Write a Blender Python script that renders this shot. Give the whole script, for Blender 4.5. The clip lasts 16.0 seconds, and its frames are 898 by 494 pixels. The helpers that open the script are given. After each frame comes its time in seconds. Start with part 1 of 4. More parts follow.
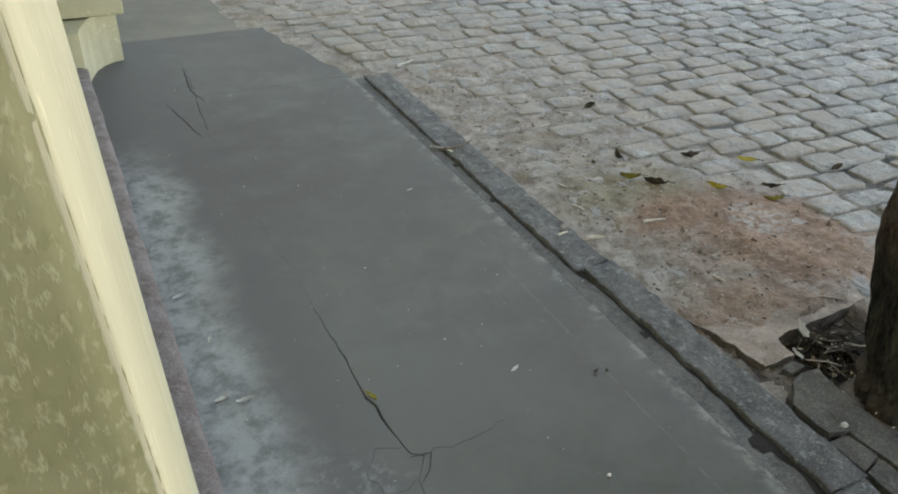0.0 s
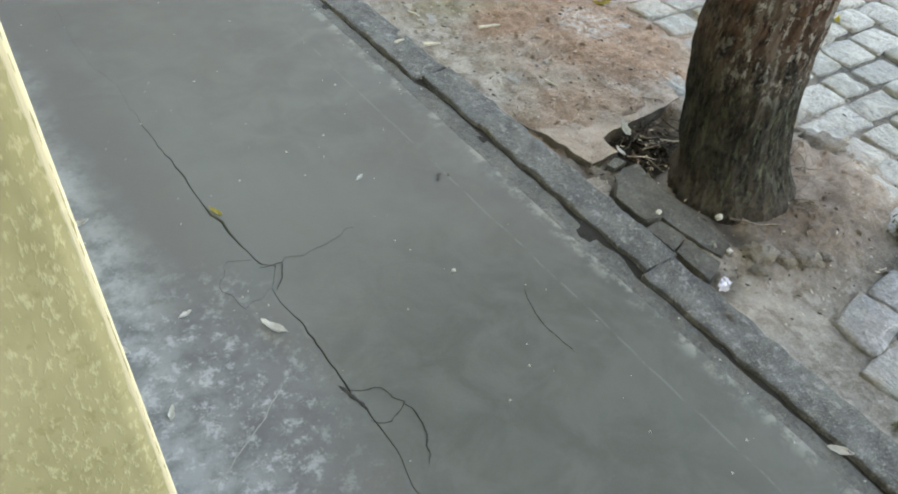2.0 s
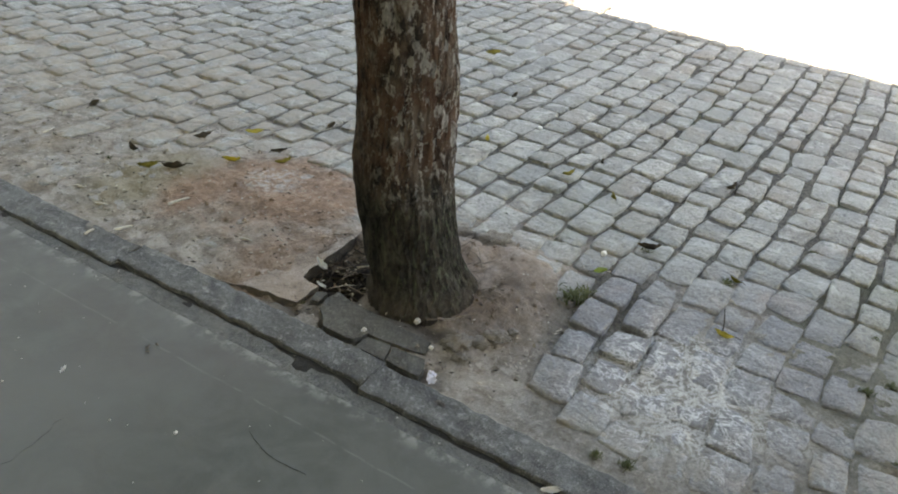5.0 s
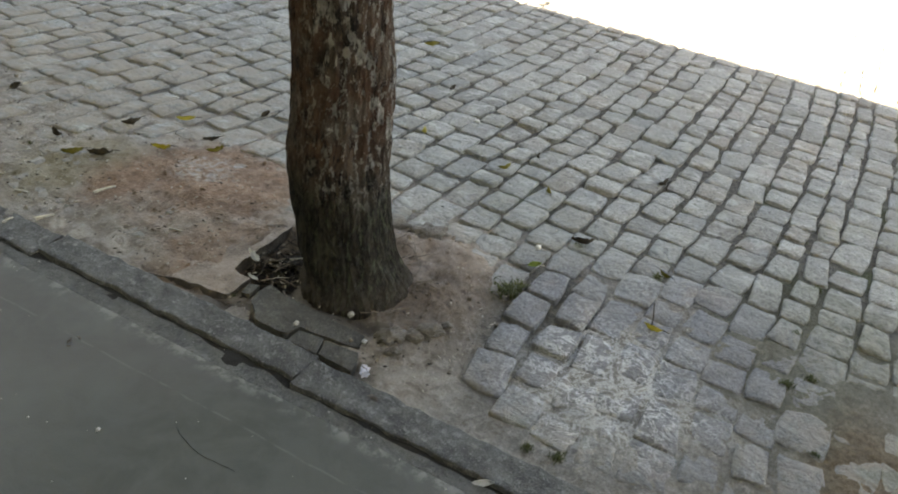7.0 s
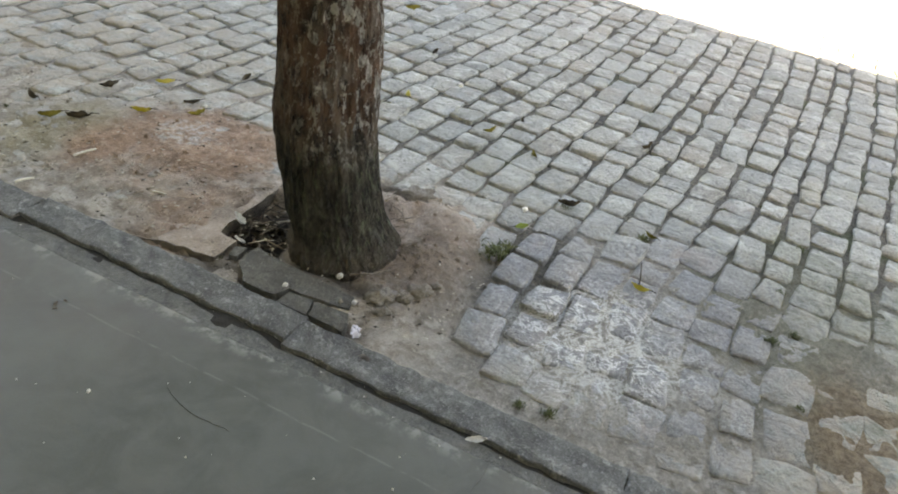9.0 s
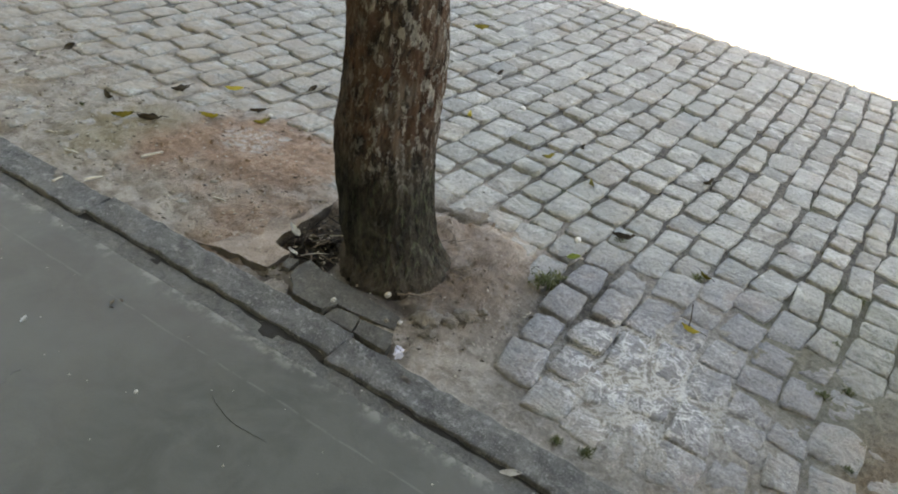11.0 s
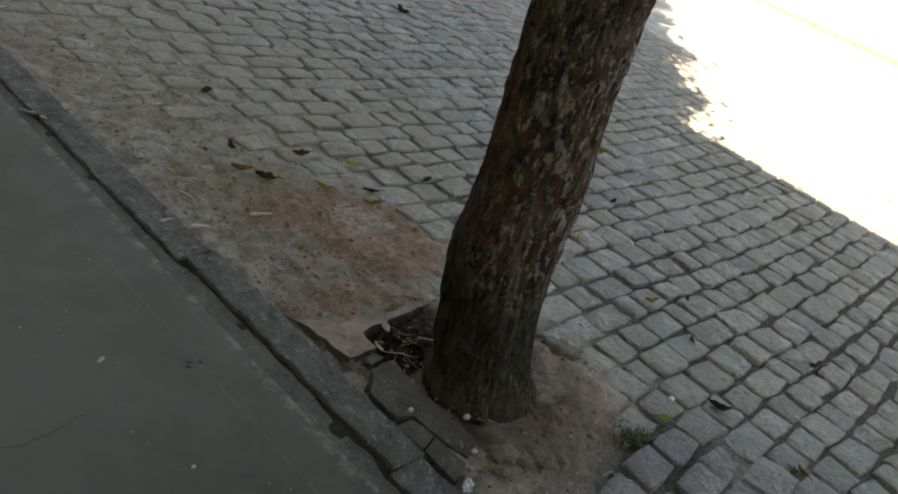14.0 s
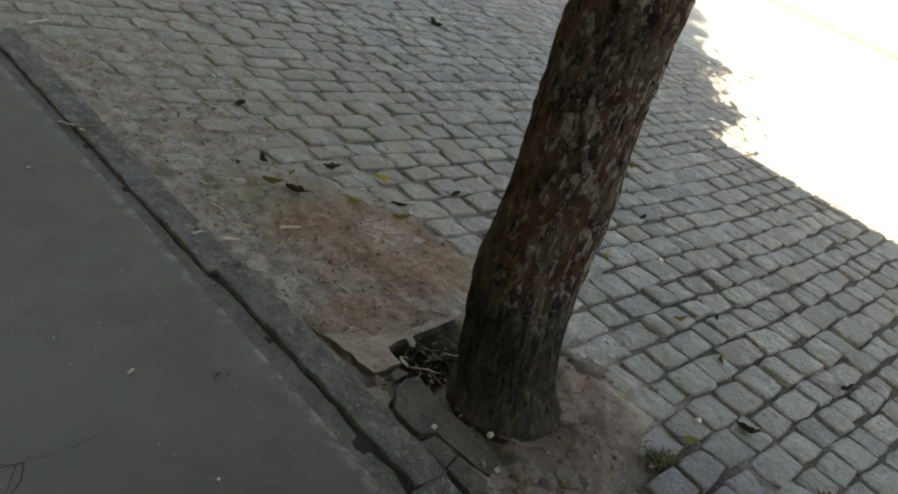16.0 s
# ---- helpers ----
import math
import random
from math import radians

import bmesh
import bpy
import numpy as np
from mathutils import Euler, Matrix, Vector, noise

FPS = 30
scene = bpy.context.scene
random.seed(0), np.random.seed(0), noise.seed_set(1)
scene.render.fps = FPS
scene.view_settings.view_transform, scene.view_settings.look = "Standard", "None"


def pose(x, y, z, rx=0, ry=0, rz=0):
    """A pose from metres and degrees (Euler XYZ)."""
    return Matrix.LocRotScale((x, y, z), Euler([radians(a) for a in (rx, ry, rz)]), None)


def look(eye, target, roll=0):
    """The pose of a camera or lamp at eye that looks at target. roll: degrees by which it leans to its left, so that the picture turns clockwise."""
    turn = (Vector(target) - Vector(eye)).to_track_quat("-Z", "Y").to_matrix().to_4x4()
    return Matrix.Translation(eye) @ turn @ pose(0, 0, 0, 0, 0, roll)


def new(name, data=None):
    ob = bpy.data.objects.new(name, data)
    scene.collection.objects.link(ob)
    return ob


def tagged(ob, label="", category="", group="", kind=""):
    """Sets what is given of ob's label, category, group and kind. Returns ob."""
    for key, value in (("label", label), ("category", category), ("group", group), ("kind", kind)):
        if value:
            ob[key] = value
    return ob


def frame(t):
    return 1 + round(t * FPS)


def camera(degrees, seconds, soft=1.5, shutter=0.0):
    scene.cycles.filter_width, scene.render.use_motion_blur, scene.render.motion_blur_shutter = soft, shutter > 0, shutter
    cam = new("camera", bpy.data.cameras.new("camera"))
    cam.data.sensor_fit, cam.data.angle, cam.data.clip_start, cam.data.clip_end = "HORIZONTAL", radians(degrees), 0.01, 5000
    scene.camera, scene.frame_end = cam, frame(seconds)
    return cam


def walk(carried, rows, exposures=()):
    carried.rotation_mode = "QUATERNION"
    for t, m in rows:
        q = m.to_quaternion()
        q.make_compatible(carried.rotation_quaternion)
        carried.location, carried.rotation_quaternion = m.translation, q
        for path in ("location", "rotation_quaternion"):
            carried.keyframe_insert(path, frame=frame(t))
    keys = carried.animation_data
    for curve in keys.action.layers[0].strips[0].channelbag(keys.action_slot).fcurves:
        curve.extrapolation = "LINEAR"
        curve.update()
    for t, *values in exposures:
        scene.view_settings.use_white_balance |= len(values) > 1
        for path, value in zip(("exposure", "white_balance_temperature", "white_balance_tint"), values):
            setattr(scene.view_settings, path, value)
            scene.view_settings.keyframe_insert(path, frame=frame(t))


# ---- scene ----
cam = camera(58.7, 16.0, soft=1.9, shutter=0.0)
PATH = [
    (0, (-1.533, -0.844, 1.44), (-0.756, 0.654, 0.366), 2.0),
    (0.5, (-1.545, -0.85, 1.422), (-0.766, 0.586, 0.268), 2.5),
    (1, (-1.55, -0.855, 1.417), (-0.767, 0.502, 0.174), 3.7),
    (1.5, (-1.562, -0.854, 1.432), (-0.655, 0.392, 0.157), 8.3),
    (2, (-1.571, -0.859, 1.429), (-0.573, 0.171, 0.035), 9.8),
    (2.5, (-1.566, -0.929, 1.446), (-0.479, 0.151, 0.161), 7.7),
    (3, (-1.583, -0.934, 1.474), (-0.446, 0.137, 0.225), 8.9),
    (3.5, (-1.583, -1.008, 1.474), (-0.333, 0.029, 0.308), 9.0),
    (4, (-1.577, -1.063, 1.487), (-0.216, -0.027, 0.45), 10.5),
    (4.5, (-1.566, -1.07, 1.545), (-0.15, -0.147, 0.477), 9.6),
    (5, (-1.589, -1.109, 1.512), (-0.066, -0.316, 0.487), 6.9),
    (5.2, (-1.596, -1.114, 1.521), (-0.091, -0.4, 0.415), 3.4),
    (7.3, (-1.57, -1.112, 1.516), (0.02, -0.471, 0.486), 10.8),
    (7.5, (-1.568, -1.085, 1.552), (-0.024, -0.516, 0.416), 10.8),
    (8, (-1.58, -1.101, 1.516), (-0.031, -0.5, 0.403), 12.2),
    (8.5, (-1.582, -1.1, 1.501), (-0.025, -0.531, 0.383), 10.8),
    (8.7, (-1.602, -1.091, 1.477), (-0.017, -0.53, 0.393), 11.2),
    (11, (-1.58, -1.081, 1.516), (-0.046, -0.38, 0.442), 12.7),
    (11.5, (-1.628, -1.033, 1.524), (-0.086, -0.229, 0.535), 18.3),
    (12, (-1.648, -0.967, 1.527), (-0.116, -0.089, 0.589), 20.5),
    (12.5, (-1.624, -0.916, 1.522), (-0.078, -0.015, 0.629), 21.5),
    (13, (-1.576, -0.898, 1.511), (-0.035, -0.022, 0.584), 22.0),
    (13.5, (-1.541, -0.893, 1.501), (0.004, -0.029, 0.57), 23.1),
    (14, (-1.537, -0.882, 1.499), (-0.027, 0.043, 0.568), 22.1),
    (14.5, (-1.527, -0.88, 1.5), (-0.019, 0.049, 0.57), 22.4),
    (15, (-1.526, -0.881, 1.5), (-0.022, 0.056, 0.572), 21.8),
    (15.5, (-1.529, -0.875, 1.493), (-0.032, 0.086, 0.579), 22.7),
    (16, (-1.531, -0.881, 1.53), (-0.068, 0.108, 0.591), 21.8),
]
EXPOSURES = [(0, 3.76, 9700, 13), (0.3, 4.08, 9700, 13), (0.5, 4.1, 9700, 13), (1.0, 4.28, 9700, 13), (1.5, 4.32, 9700, 13), (2.0, 4.52, 9700, 12), (3.0, 4.55, 9700, 12), (3.5, 4.45, 9700, 12), (4.0, 4.2, 9700, 12), (4.5, 3.92, 9800, 13), (5.2, 3.8, 9900, 14), (7.3, 3.5, 10200, 14), (7.5, 3.6, 10200, 14), (8.0, 4.05, 10300, 15), (11.0, 3.9, 10200, 15), (11.5, 3.65, 10000, 14), (12.0, 2.9, 10100, 13), (12.5, 2.47, 10100, 13), (13.0, 2.46, 10100, 13), (14.0, 2.62, 10200, 13), (16, 2.76, 10400, 12)]
walk(cam, [(t, look(eye, target, roll)) for t, eye, target, roll in PATH], EXPOSURES)

# ---- light: open sky, and a sun behind the building ----
SUN_WAY = Vector((0.976, 0.56, -1.0)).normalized()
world = bpy.data.worlds.new("world")
scene.world = world
world.use_nodes = True
sky = world.node_tree.nodes.new("ShaderNodeTexSky")
sky.sky_type, sky.sun_disc = "NISHITA", False
sky.sun_elevation = math.asin(-SUN_WAY.z)
sky.sun_rotation = math.atan2(-SUN_WAY.x, -SUN_WAY.y)
back = world.node_tree.nodes["Background"]
back.inputs["Strength"].default_value = 0.062
world.node_tree.links.new(sky.outputs[0], back.inputs["Color"])
sun = new("sun", bpy.data.lights.new("sun", "SUN"))
sun.data.energy, sun.data.angle, sun.data.color = 5.0, radians(0.5), (1.0, 0.985, 0.96)
sun.matrix_world = look((0, 0, 20), Vector((0, 0, 20)) + SUN_WAY)


# ---- materials ----
class Mat:
    """A node material with short calls for its nodes."""

    def __init__(self, name, rough=0.85, specular=0.3):
        self.m = bpy.data.materials.new(name)
        self.m.use_nodes = True
        self.t = self.m.node_tree
        self.b = self.t.nodes["Principled BSDF"]
        self.b.inputs["Roughness"].default_value = rough
        self.b.inputs["Specular IOR Level"].default_value = specular
        self.geo = self.t.nodes.new("ShaderNodeNewGeometry")
        self.pos = self.geo.outputs["Position"]
        self.objpos = self.t.nodes.new("ShaderNodeTexCoord").outputs["Object"]

    def put(self, socket, value):
        if isinstance(value, bpy.types.NodeSocket):
            self.t.links.new(value, socket)
        elif isinstance(value, (tuple, list)) and len(value) == 3 and socket.type == "RGBA":
            socket.default_value = (*value, 1)
        else:
            socket.default_value = value

    def scaled(self, vec, s, at=(0, 0, 0)):
        n = self.t.nodes.new("ShaderNodeMapping")
        self.put(n.inputs["Vector"], vec)
        n.inputs["Scale"].default_value = s
        n.inputs["Location"].default_value = at
        return n.outputs[0]

    def noise(self, scale, detail=4, rough=0.55, vec=None, twist=0.0):
        n = self.t.nodes.new("ShaderNodeTexNoise")
        self.put(n.inputs["Vector"], vec or self.pos)
        n.inputs["Scale"].default_value, n.inputs["Detail"].default_value = scale, detail
        n.inputs["Roughness"].default_value, n.inputs["Distortion"].default_value = rough, twist
        return n.outputs["Fac"]

    def cells(self, scale, vec=None, feature="F1"):
        n = self.t.nodes.new("ShaderNodeTexVoronoi")
        n.feature = feature
        self.put(n.inputs["Vector"], vec or self.pos)
        n.inputs["Scale"].default_value = scale
        return n.outputs["Distance"]

    def step(self, fac, a, b, lo=0.0, hi=1.0):
        n = self.t.nodes.new("ShaderNodeMapRange")
        n.interpolation_type = "SMOOTHSTEP"
        self.put(n.inputs["Value"], fac)
        for k, v in (("From Min", a), ("From Max", b), ("To Min", lo), ("To Max", hi)):
            n.inputs[k].default_value = v
        return n.outputs[0]

    def math(self, op, a, b=0.0):
        n = self.t.nodes.new("ShaderNodeMath")
        n.operation = op
        self.put(n.inputs[0], a)
        self.put(n.inputs[1], b)
        return n.outputs[0]

    def mix(self, fac, a, b):
        n = self.t.nodes.new("ShaderNodeMix")
        n.data_type = "RGBA"
        self.put(n.inputs["Factor"], fac)
        self.put(n.inputs["A"], a)
        self.put(n.inputs["B"], b)
        return n.outputs["Result"]

    def blob(self, x, y, rx, ry, wob=0.5, scale=6.0):
        """A stain with a ragged rim, round (x, y) on the ground."""
        n = self.t.nodes.new("ShaderNodeVectorMath")
        n.operation = "LENGTH"
        flat = self.scaled(self.pos, (1 / rx, 1 / ry, 0), (-x / rx, -y / ry, 0))
        self.put(n.inputs[0], flat)
        d = self.math("ADD", n.outputs["Value"], self.math("MULTIPLY", self.math("SUBTRACT", self.noise(scale, 5, 0.65), 0.5), 2 * wob))
        return self.step(d, 0.40, 1.2, 1.0, 0.0)

    def axis(self, k):
        n = self.t.nodes.new("ShaderNodeSeparateXYZ")
        self.put(n.inputs[0], self.pos)
        return n.outputs[k]

    def random(self):
        return self.t.nodes.new("ShaderNodeObjectInfo").outputs["Random"]

    def island(self):
        return self.geo.outputs["Random Per Island"]

    def bump(self, height, strength=0.3, distance=0.004):
        n = self.t.nodes.new("ShaderNodeBump")
        n.inputs["Strength"].default_value, n.inputs["Distance"].default_value = strength, distance
        self.put(n.inputs["Height"], height)
        self.put(self.b.inputs["Normal"], n.outputs[0])
        return self

    def color(self, c):
        self.put(self.b.inputs["Base Color"], c)
        return self


def plain(name, a, b, scale=30.0, rough=0.8, bump=0.2, distance=0.002):
    m = Mat(name, rough)
    f = m.noise(scale, 5, 0.6)
    g = m.noise(scale * 0.17, 3)
    return m.color(m.mix(m.step(m.math("ADD", f, g), 0.7, 1.3), a, b)).bump(f, bump, distance).m


def dust_masks(m, amount):
    """The stains that lie over stones and soil alike: red earth, white powder, pale dirt."""
    red = m.math("MAXIMUM", m.blob(0.60, 0.78, 0.44, 0.42, 0.7, 4), m.math("MAXIMUM", m.math("MULTIPLY", m.blob(0.54, -0.16, 0.40, 0.32, 0.45, 6), 0.42), m.math("MULTIPLY", m.blob(0.45, -1.68, 0.34, 0.20, 0.6, 6), 0.2)))
    red = m.math("MAXIMUM", red, m.math("MAXIMUM", m.blob(0.40, 1.02, 0.30, 0.16, 0.6, 5), m.math("MULTIPLY", m.blob(0.24, 0.44, 0.34, 0.24, 0.5, 5), 0.7)))
    veins = m.step(m.math("ABSOLUTE", m.math("SUBTRACT", m.noise(15, 6, 0.65, None, 0.8), 0.5)), 0.0, 0.055, 1.0, 0.0)
    flecks = m.step(m.noise(42, 8, 0.75), amount, amount + 0.10)
    white = m.math("MULTIPLY", m.blob(0.42, -0.89, 0.36, 0.34, 0.7, 6), m.math("MAXIMUM", m.math("MULTIPLY", veins, 0.85), m.math("MULTIPLY", flecks, 0.95)))
    spot = m.math("MULTIPLY", m.blob(0.62, 0.88, 0.14, 0.14, 0.6, 12), m.step(m.noise(35, 5, 0.7), 0.42, 0.58))
    return red, m.math("MAXIMUM", white, m.math("MULTIPLY", spot, 0.45))


def stone_material(name, by_island):
    m = Mat(name, 0.82, 0.3)
    r = m.island() if by_island else m.random()
    tone = m.mix(r, (0.27, 0.268, 0.247), (0.435, 0.432, 0.398))
    hue = m.math("FRACT", m.math("MULTIPLY", r, 7.31))
    tone = m.mix(m.step(hue, 0.7, 1.0), tone, (0.34, 0.315, 0.275))
    tone = m.mix(m.step(hue, 0.25, -0.3), tone, (0.25, 0.26, 0.258))
    grain, pits, face = m.noise(90, 6, 0.7), m.noise(34, 5, 0.65), m.noise(13, 4, 0.6, m.scaled(m.pos, (1.0, 0.7, 1.0)), 0.6)
    c = m.mix(m.step(grain, 0.35, 0.7), m.mix(0.5, tone, (0.09, 0.09, 0.08)), tone)
    c = m.mix(m.math("MULTIPLY", m.step(face, 0.5, 0.64), 0.6), c, (0.45, 0.45, 0.42))
    c = m.mix(m.math("MULTIPLY", m.step(pits, 0.46, 0.34), 0.65), c, (0.11, 0.11, 0.10))
    c = m.mix(m.math("MULTIPLY", m.step(m.noise(1.1, 5), 0.46, 0.64), 0.4), c, (0.235, 0.25, 0.235))
    c = m.mix(m.math("MULTIPLY", m.step(m.noise(2.6, 5, 0.65), 0.56, 0.68), 0.35), c, (0.22, 0.225, 0.17))
    moss = m.blob(0.85, -1.58, 0.80, 0.46, 0.6, 4)
    c = m.mix(m.math("MULTIPLY", moss, 0.65), c, m.mix(m.step(pits, 0.4, 0.6), (0.10, 0.105, 0.075), (0.19, 0.19, 0.15)))
    red, white = dust_masks(m, 0.56)
    dirt = m.math("MULTIPLY", m.step(m.noise(9, 6, 0.7), 0.36, 0.56), m.math("MAXIMUM", m.math("MULTIPLY", red, 0.75), m.math("MAXIMUM", m.step(m.axis(0), 0.3, 1.3, 0.75, 0.0), m.math("MULTIPLY", m.blob(0.8, 2.2, 1.4, 1.7, 0.4, 3), 0.9))))
    c = m.mix(dirt, c, m.mix(red, (0.30, 0.262, 0.218), (0.33, 0.215, 0.155)))
    damp = m.math("MAXIMUM", m.blob(0.52, -0.60, 0.56, 0.30, 0.5, 5), m.math("MULTIPLY", m.blob(0.60, -1.05, 0.75, 0.55, 0.5, 4), 0.9))
    c = m.mix(m.math("MULTIPLY", damp, 0.78), c, m.mix(m.step(grain, 0.35, 0.65), (0.105, 0.107, 0.117), (0.20, 0.203, 0.215)))
    c = m.mix(m.math("MULTIPLY", m.step(m.noise(3.4, 5, 0.6), 0.57, 0.70), 0.35), c, (0.30, 0.25, 0.22))
    c = m.mix(m.math("MULTIPLY", white, 0.8), c, (0.62, 0.62, 0.60))
    tall = m.math("ADD", m.math("MULTIPLY", face, 2.2), m.math("ADD", pits, m.math("MULTIPLY", grain, 0.3)))
    return m.color(c).bump(tall, 0.9, 0.013).m


def soil_material(name, humus_shade=True):
    m = Mat(name, 0.95, 0.15)
    f, g = m.noise(45, 7, 0.7), m.noise(6, 5, 0.6)
    joint = m.mix(m.step(f, 0.35, 0.65), (0.088, 0.083, 0.073), (0.18, 0.168, 0.146))
    joint = m.mix(m.math("MULTIPLY", m.step(m.noise(2.2, 4), 0.55, 0.68), 0.6), joint, (0.065, 0.085, 0.04))
    tiny = m.noise(130, 6, 0.75)
    pale = m.mix(m.step(m.noise(11, 6, 0.62, None, 0.5), 0.36, 0.64), (0.235, 0.200, 0.165), (0.44, 0.395, 0.348))
    pale = m.mix(m.math("MULTIPLY", m.step(m.noise(3.1, 4, 0.6), 0.50, 0.62), 0.5), pale, (0.30, 0.238, 0.175))
    pale = m.mix(m.math("MULTIPLY", m.step(g, 0.46, 0.62), 0.6), pale, (0.285, 0.26, 0.232))
    pale = m.mix(m.math("MULTIPLY", m.step(tiny, 0.58, 0.66), 0.35), pale, (0.44, 0.42, 0.39))
    pale = m.mix(m.math("MULTIPLY", m.step(tiny, 0.43, 0.35), 0.35), pale, (0.075, 0.066, 0.055))
    pale = m.mix(m.math("MULTIPLY", m.step(m.axis(1), -0.38, -0.60), 0.7), pale, m.mix(m.step(f, 0.35, 0.65), (0.15, 0.142, 0.128), (0.29, 0.278, 0.255)))
    trod = m.noise(24, 8, 0.72, None, 0.3)
    pale = m.mix(m.math("MULTIPLY", m.step(trod, 0.54, 0.62), 0.6), pale, (0.46, 0.42, 0.37))
    pale = m.mix(m.math("MULTIPLY", m.step(trod, 0.46, 0.38), 0.6), pale, (0.15, 0.125, 0.10))
    near = m.step(m.math("ADD", m.axis(0), m.math("MULTIPLY", m.math("SUBTRACT", g, 0.5), 0.9)), 0.85, 1.35, 1.0, 0.0)
    near = m.math("MULTIPLY", near, m.step(m.blob(0.66, -0.56, 0.40, 0.22, 0.3, 6), 0.0, 0.8, 1.0, 0.0))
    red, white = dust_masks(m, 0.50)
    earth = m.mix(m.step(m.math("ADD", f, m.math("MULTIPLY", g, 0.7)), 0.55, 1.15), (0.19, 0.108, 0.070), (0.42, 0.255, 0.170))
    earth = m.mix(m.math("MULTIPLY", m.step(tiny, 0.44, 0.36), 0.3), earth, (0.045, 0.034, 0.026))
    earth = m.mix(m.math("MULTIPLY", m.step(tiny, 0.6, 0.68), 0.25), earth, (0.34, 0.28, 0.23))
    earth = m.mix(m.math("MULTIPLY", m.step(trod, 0.54, 0.62), 0.5), earth, (0.48, 0.34, 0.25))
    earth = m.mix(m.math("MULTIPLY", m.step(trod, 0.46, 0.38), 0.5), earth, (0.16, 0.095, 0.062))
    c = m.mix(m.math("MAXIMUM", near, red), joint, pale)
    c = m.mix(m.math("MULTIPLY", m.blob(0.95, -1.45, 0.75, 0.40, 0.6, 4), 0.6), c, (0.10, 0.10, 0.066))
    c = m.mix(m.math("MULTIPLY", m.blob(0.32, 1.24, 0.34, 0.22, 0.6, 5), 0.5), c, (0.23, 0.19, 0.095))
    c = m.mix(m.math("MULTIPLY", m.blob(0.42, -1.72, 0.42, 0.26, 0.6, 5), 0.75), c, m.mix(m.step(f, 0.35, 0.65), (0.085, 0.062, 0.034), (0.17, 0.13, 0.078)))
    c = m.mix(m.math("MULTIPLY", red, 0.82), c, earth)
    c = m.mix(m.math("MULTIPLY", m.blob(0.40, -0.28, 0.30, 0.19, 0.6, 8), 0.58), c, m.mix(m.step(f, 0.35, 0.65), (0.065, 0.05, 0.04), (0.15, 0.112, 0.085)))
    if humus_shade:
        # tree-pit leaf mould and black kerb dirt, with shade of the hollows painted in
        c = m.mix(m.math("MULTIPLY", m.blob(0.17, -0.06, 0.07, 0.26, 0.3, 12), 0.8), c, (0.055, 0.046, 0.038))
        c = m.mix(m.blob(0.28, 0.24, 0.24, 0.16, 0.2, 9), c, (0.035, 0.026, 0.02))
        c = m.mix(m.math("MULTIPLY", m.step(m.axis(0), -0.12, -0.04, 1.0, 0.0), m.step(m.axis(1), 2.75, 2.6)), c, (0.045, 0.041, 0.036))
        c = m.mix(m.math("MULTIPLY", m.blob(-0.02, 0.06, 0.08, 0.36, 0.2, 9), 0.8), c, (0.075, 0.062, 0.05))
    c = m.mix(m.math("MULTIPLY", white, 0.95), c, (0.64, 0.64, 0.61))
    # sunlight in the street is painted in as paler soil from x = 4
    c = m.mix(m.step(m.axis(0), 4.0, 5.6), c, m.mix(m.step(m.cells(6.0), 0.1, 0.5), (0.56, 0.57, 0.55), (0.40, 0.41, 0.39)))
    return m.color(c).bump(m.math("ADD", m.math("ADD", f, g), m.math("MULTIPLY", tiny, 0.5)), 1.0, 0.016).m


